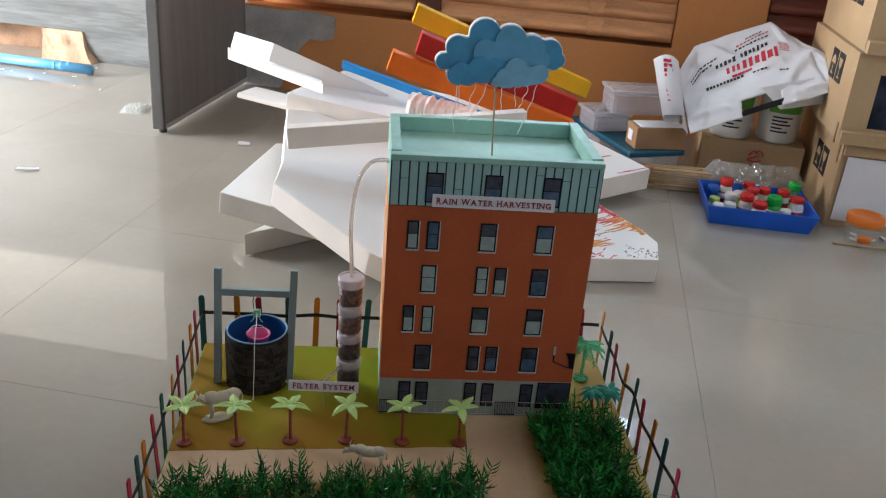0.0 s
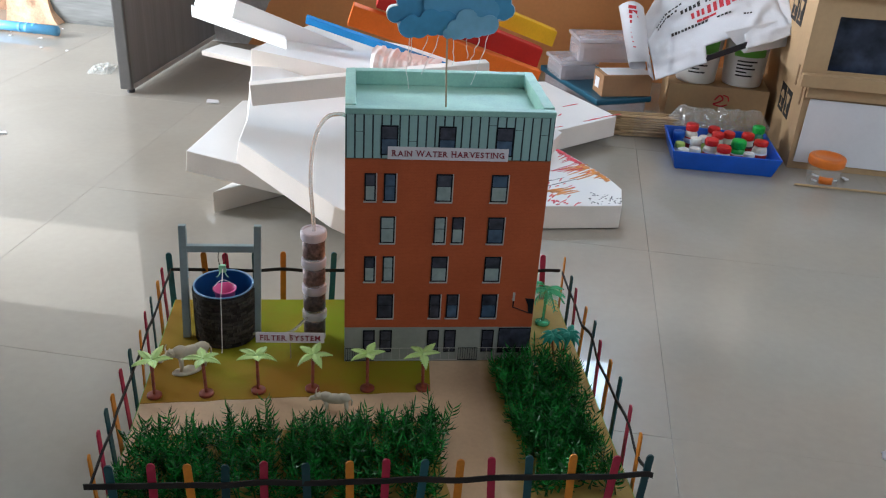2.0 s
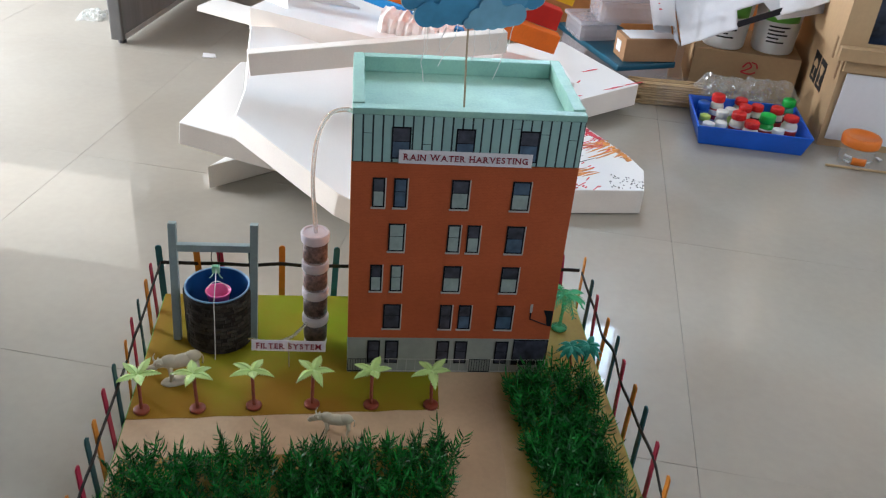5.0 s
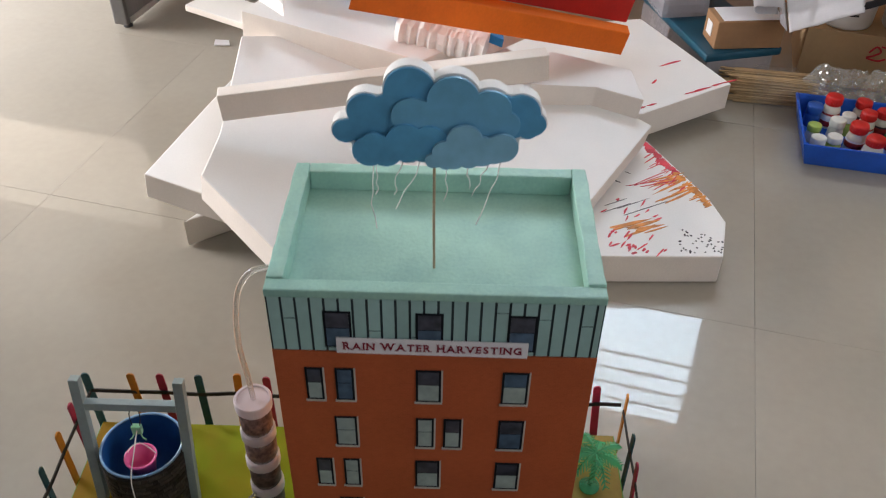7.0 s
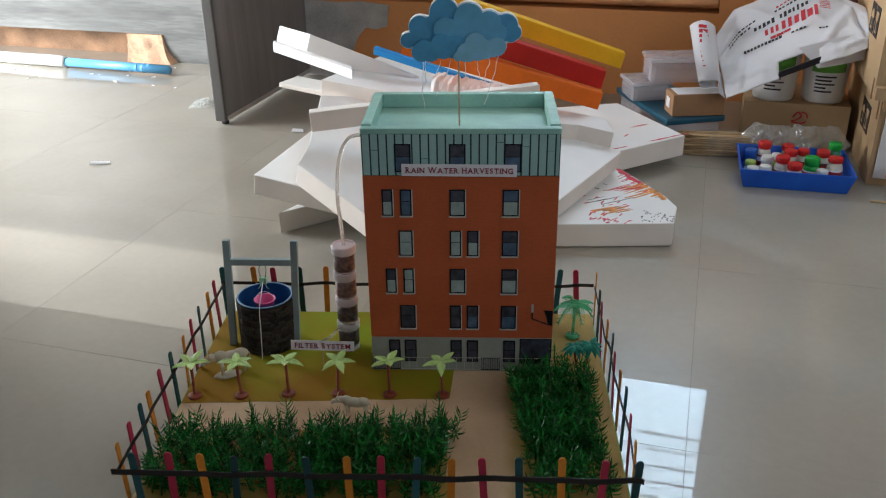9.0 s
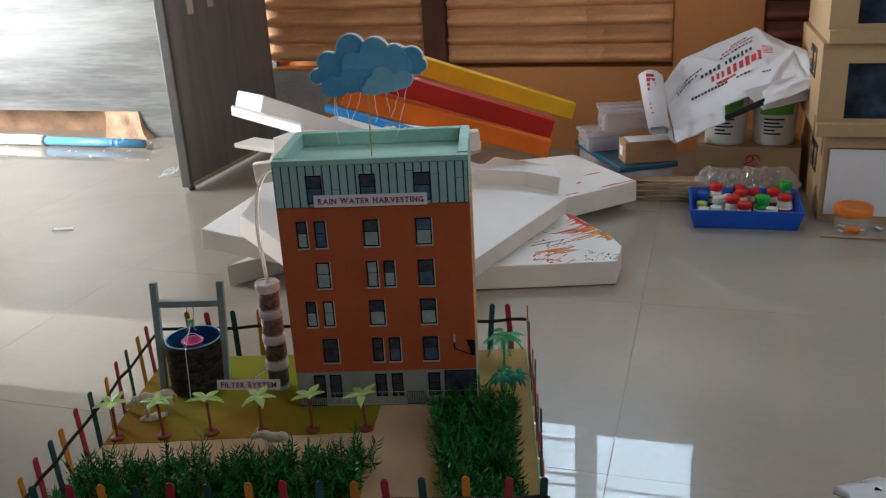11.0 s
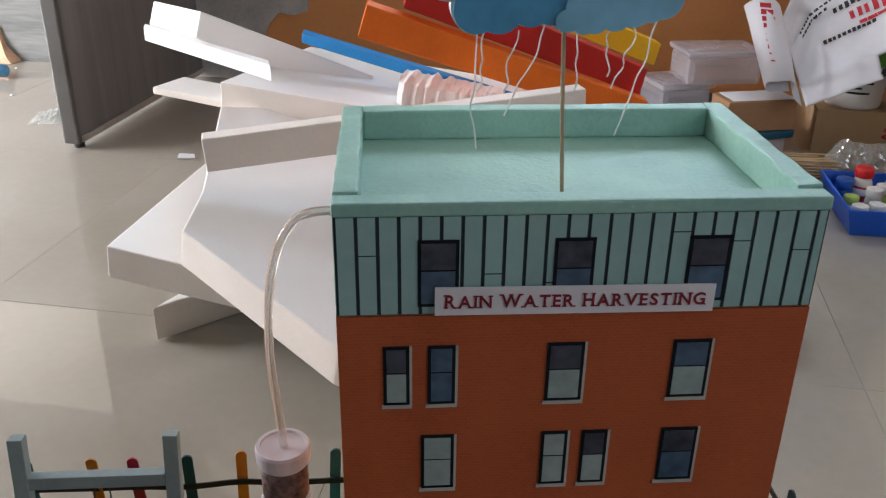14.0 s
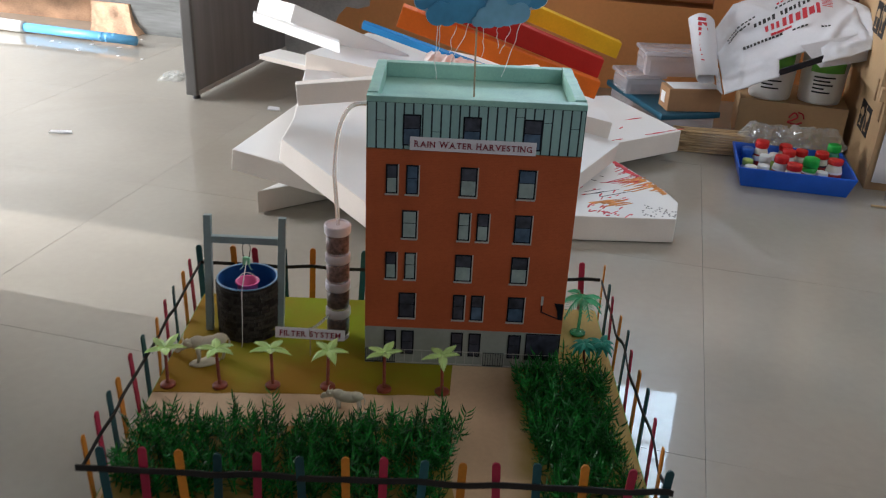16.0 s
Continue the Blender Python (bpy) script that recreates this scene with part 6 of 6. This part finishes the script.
rib_mesh = {c: make("rib", boxed(-0.0002, 0.0005, -0.0005, 0.0005, 0.0, 0.0100), M[c]) for c in ("cap_red", "cap_green", "cap_white")}
RC = "paint bottle with a red cap standing in a blue tray"
POT = "small paint pot with a white lid in a tray"
for x, y, r, h, body, cap, ch, lab in (
    (0.068, 0.165, 0.0155, 0.050, "bottle_red", "cap_red", 0.026, RC), (0.126, 0.172, 0.0145, 0.046, "bottle_dark", "cap_red", 0.022, RC),
    (0.128, 0.124, 0.0145, 0.048, "bottle_red", "cap_red", 0.022, RC), (0.160, 0.142, 0.0140, 0.046, "bottle_dark", "cap_red", 0.022, RC),
    (0.105, 0.074, 0.0160, 0.046, "cap_white", "cap_red", 0.024, RC), (0.131, 0.040, 0.0165, 0.042, "cap_white", "cap_red", 0.022, RC),
    (0.206, 0.134, 0.0150, 0.048, "bottle_dark", "cap_red", 0.024, RC), (0.176, 0.088, 0.0175, 0.040, "cap_green", "cap_green", 0.030, "green paint bottle standing in a blue tray"),
    (0.228, 0.080, 0.0165, 0.054, "cap_white", "cap_red", 0.016, RC), (0.073, 0.108, 0.0145, 0.034, "cap_white", "cap_white", 0.014, "small white paint pot in a blue tray"),
    (0.035, 0.052, 0.0140, 0.022, "bottle_lime", "cap_white", 0.014, POT), (0.065, 0.060, 0.0140, 0.026, "bottle_lime", "cap_white", 0.012, POT),
    (0.032, 0.098, 0.0130, 0.024, "cap_white", "bottle_lime", 0.012, "small lime and white paint pot in a tray"), (0.036, 0.160, 0.0150, 0.030, "cap_blue", "cap_blue", 0.016, "blue paint pot in a blue tray"),
    (0.098, 0.140, 0.0130, 0.030, "bottle_lime", "cap_white", 0.014, POT), (0.196, 0.046, 0.0135, 0.030, "bottle_dark", "cap_white", 0.012, "small dark paint pot in a blue tray"),
    (0.236, 0.160, 0.0150, 0.060, "clear_green", "cap_green", 0.026, "clear green bottle in a blue tray")):
    bottle(x, y, r, h, body, cap, ch, lab)


def crumple(name, at, w, d, h, label, mt="clear_wrap", seed=0, nx=26, ny=16, category="plastic wrap", fold=1.0):
    bm = bmesh.new()
    g = []
    for i in range(nx):
        row = []
        for j in range(ny):
            a, b = i / (nx - 1) - 0.5, j / (ny - 1) - 0.5
            e = max(0.0, 1 - (2 * a) ** 4) * max(0.0, 1 - (2 * b) ** 4)
            n1 = noise.noise(Vector((7 * a + seed, 7 * b, 1.3 * seed)))
            n2 = 1.6 * (0.5 - abs(noise.noise(Vector((15 * a, 11 * b + seed, 3.1)))) * 2)
            row.append(bm.verts.new((w * (a + 0.06 * n2), d * (b + 0.08 * n1), 0.001 + max(0.0, h * e * (0.55 + (0.7 * n1 + 0.45 * n2) * fold)))))
        g.append(row)
    for a, b in zip(g, g[1:]):
        for j in range(ny - 1):
            bm.faces.new((a[j], b[j], b[j + 1], a[j + 1]))
    bmesh.ops.recalc_face_normals(bm, faces=bm.faces[:])
    bmesh.ops.solidify(bm, geom=bm.faces[:], thickness=0.0008)
    return solo(name, bm, M[mt], at, label, category, "", "", mt == "bag")


bm = bmesh.new()
rings, NW = [], 40
for i in range(57):
    t = i / 56
    body = min(1.0, 9 * t + 0.15, 7 * (1 - t) + 0.12)
    rings.append([])
    for j in range(NW):
        a = 2 * math.pi * j / NW
        q = Vector((26 * t, 2.2 * math.cos(a), 2.2 * math.sin(a)))
        crease = 1 - abs(noise.noise(q * 0.8)) * 2.0
        f = body * (0.78 + 0.20 * crease + 0.16 * noise.noise(q * 0.35 + Vector((4, 0, 0))) + 0.07 * noise.noise(q * 2.1))
        rings[-1].append(bm.verts.new((0.272 * (t - 0.5) + 0.006 * noise.noise(q * 0.7 + Vector((0, 9, 0))), 0.030 * f * math.cos(a), max(0.0008, 0.050 + 0.048 * f * math.sin(a)))))
for p, q in zip(rings, rings[1:]):
    for j in range(NW):
        bm.faces.new((p[j], p[(j + 1) % NW], q[(j + 1) % NW], q[j]))
bm.faces.new(rings[0][::-1])
bm.faces.new(rings[-1])
bmesh.ops.recalc_face_normals(bm, faces=bm.faces[:])
solo("plastic_wrap", bm, M["cellophane"], at_room(0.714, 1.268, 0.0, 4), "loose crumpled roll of clear plastic wrap behind the tray", "plastic wrap")
crumple("plastic_wrap", pose(-0.745, 1.585, 0), 0.075, 0.10, 0.016, "scrap of crumpled clear plastic on the floor", "cellophane", seed=5, nx=16, ny=12)
crumple("plastic_bag", pose(0.91, -0.27, 0, 0, 0, 20), 0.24, 0.20, 0.025, "crumpled pale plastic bag on the floor", "bag", seed=8, fold=0.6)

jar = thing("clear_jar", at_room(0.946, 1.040, 0.0), "clear plastic jar with an orange lid on the floor", "jar")
part("body", lathed([(0.0, 0.0), (0.038, 0.0), (0.040, 0.003), (0.040, 0.046), (0.037, 0.050), (0.0355, 0.050), (0.0375, 0.045), (0.0375, 0.004), (0.0, 0.003)], 30), M["clear_wrap"], jar, "", True)
part("lid", lathed([(0.0, 0.050), (0.0425, 0.050), (0.0435, 0.053), (0.0435, 0.068), (0.041, 0.071), (0.030, 0.0715), (0.028, 0.069), (0.0, 0.069)], 30), M["lid_orange"], jar, "orange ribbed lid", True)
for a0, a1, z0, z1, mt, lab in ((-2.05, -1.25, 0.012, 0.030, "lid_orange", "orange printed picture"), (-2.55, -2.10, 0.026, 0.031, "paper", "white print bar"), (-2.50, -2.15, 0.014, 0.018, "paper", "white print bar"), (-1.20, -0.95, 0.020, 0.024, "paper", "white print bar")):
    bm = bmesh.new()
    for k in range(6):
        b0, b1 = a0 + (a1 - a0) * k / 6, a0 + (a1 - a0) * (k + 1) / 6
        bm.faces.new([bm.verts.new((0.0406 * math.cos(b), 0.0406 * math.sin(b), z)) for b, z in ((b0, z0), (b1, z0), (b1, z1), (b0, z1))])
    part("print", thicken(bm, 0.0004), M[mt], jar, lab, True)
solo("wood_stick", swept([(0, 0, 0.003), (0.42, 0.01, 0.003)], 0.003, 6), M["bamboo"], at_room(0.875, 1.005, 0, -1), "thin wooden stick lying on the floor", "stick")

# scraps on the floor
for x, y, a, b, tn, lab in ((-0.376, 1.294, 0.035, 0.022, 10, "folded white paper scrap on the floor"), (-0.863, 1.014, 0.055, 0.012, 14, "narrow white paper scrap on the floor"), (1.24, 0.80, 0.018, 0.014, 30, "small white foam crumb on the floor")):
    bm = prism(bmesh.new(), [(-a / 2, -b / 2, 0.006), (a / 2, -b * 0.4, 0.003), (a * 0.45, b / 2, 0.005), (-a * 0.4, b * 0.45, 0.009)], (0, 0, -0.0028))
    solo("paper_scrap", bm, M["paper"], pose(x, y, 0, 0, 0, tn), lab, "scrap", "floor scraps")
r4 = random.Random(9)
for k in range(22):
    u, v = r4.uniform(-2.1, -1.2), r4.uniform(1.50, 1.78)
    s = r4.uniform(0.003, 0.010)
    bm = prism(bmesh.new(), [(-s, -s * 0.6, 0.0025), (s, -s * 0.5, 0.002), (s * 0.7, s * 0.6, 0.003), (-s * 0.6, s * 0.5, 0.002)], (0, 0, -0.0018))
    solo("plaster_crumb", bm, M["paper"], at_room(u, v, 0, r4.uniform(0, 180)), "pale crumb of plaster on the floor", "crumb", "plaster crumbs")

# ---- floor tiles ----
floor_ob = bpy.data.objects["floor"]
bm = boxed(-0.29972, 0.29972, -0.29972, 0.29972, -0.007, 0.0, 0.0002)
tile_me = make("tile", bm, M["floor"])
for i in range(-6, 4):
    for j in range(-6, 4):
        share("tile", tile_me, floor_ob, pose(0.497 + 0.3 + 0.6 * i, 0.548 - 0.3 + 0.6 * j, rng.uniform(-0.0003, 0), 0, 0, 0))
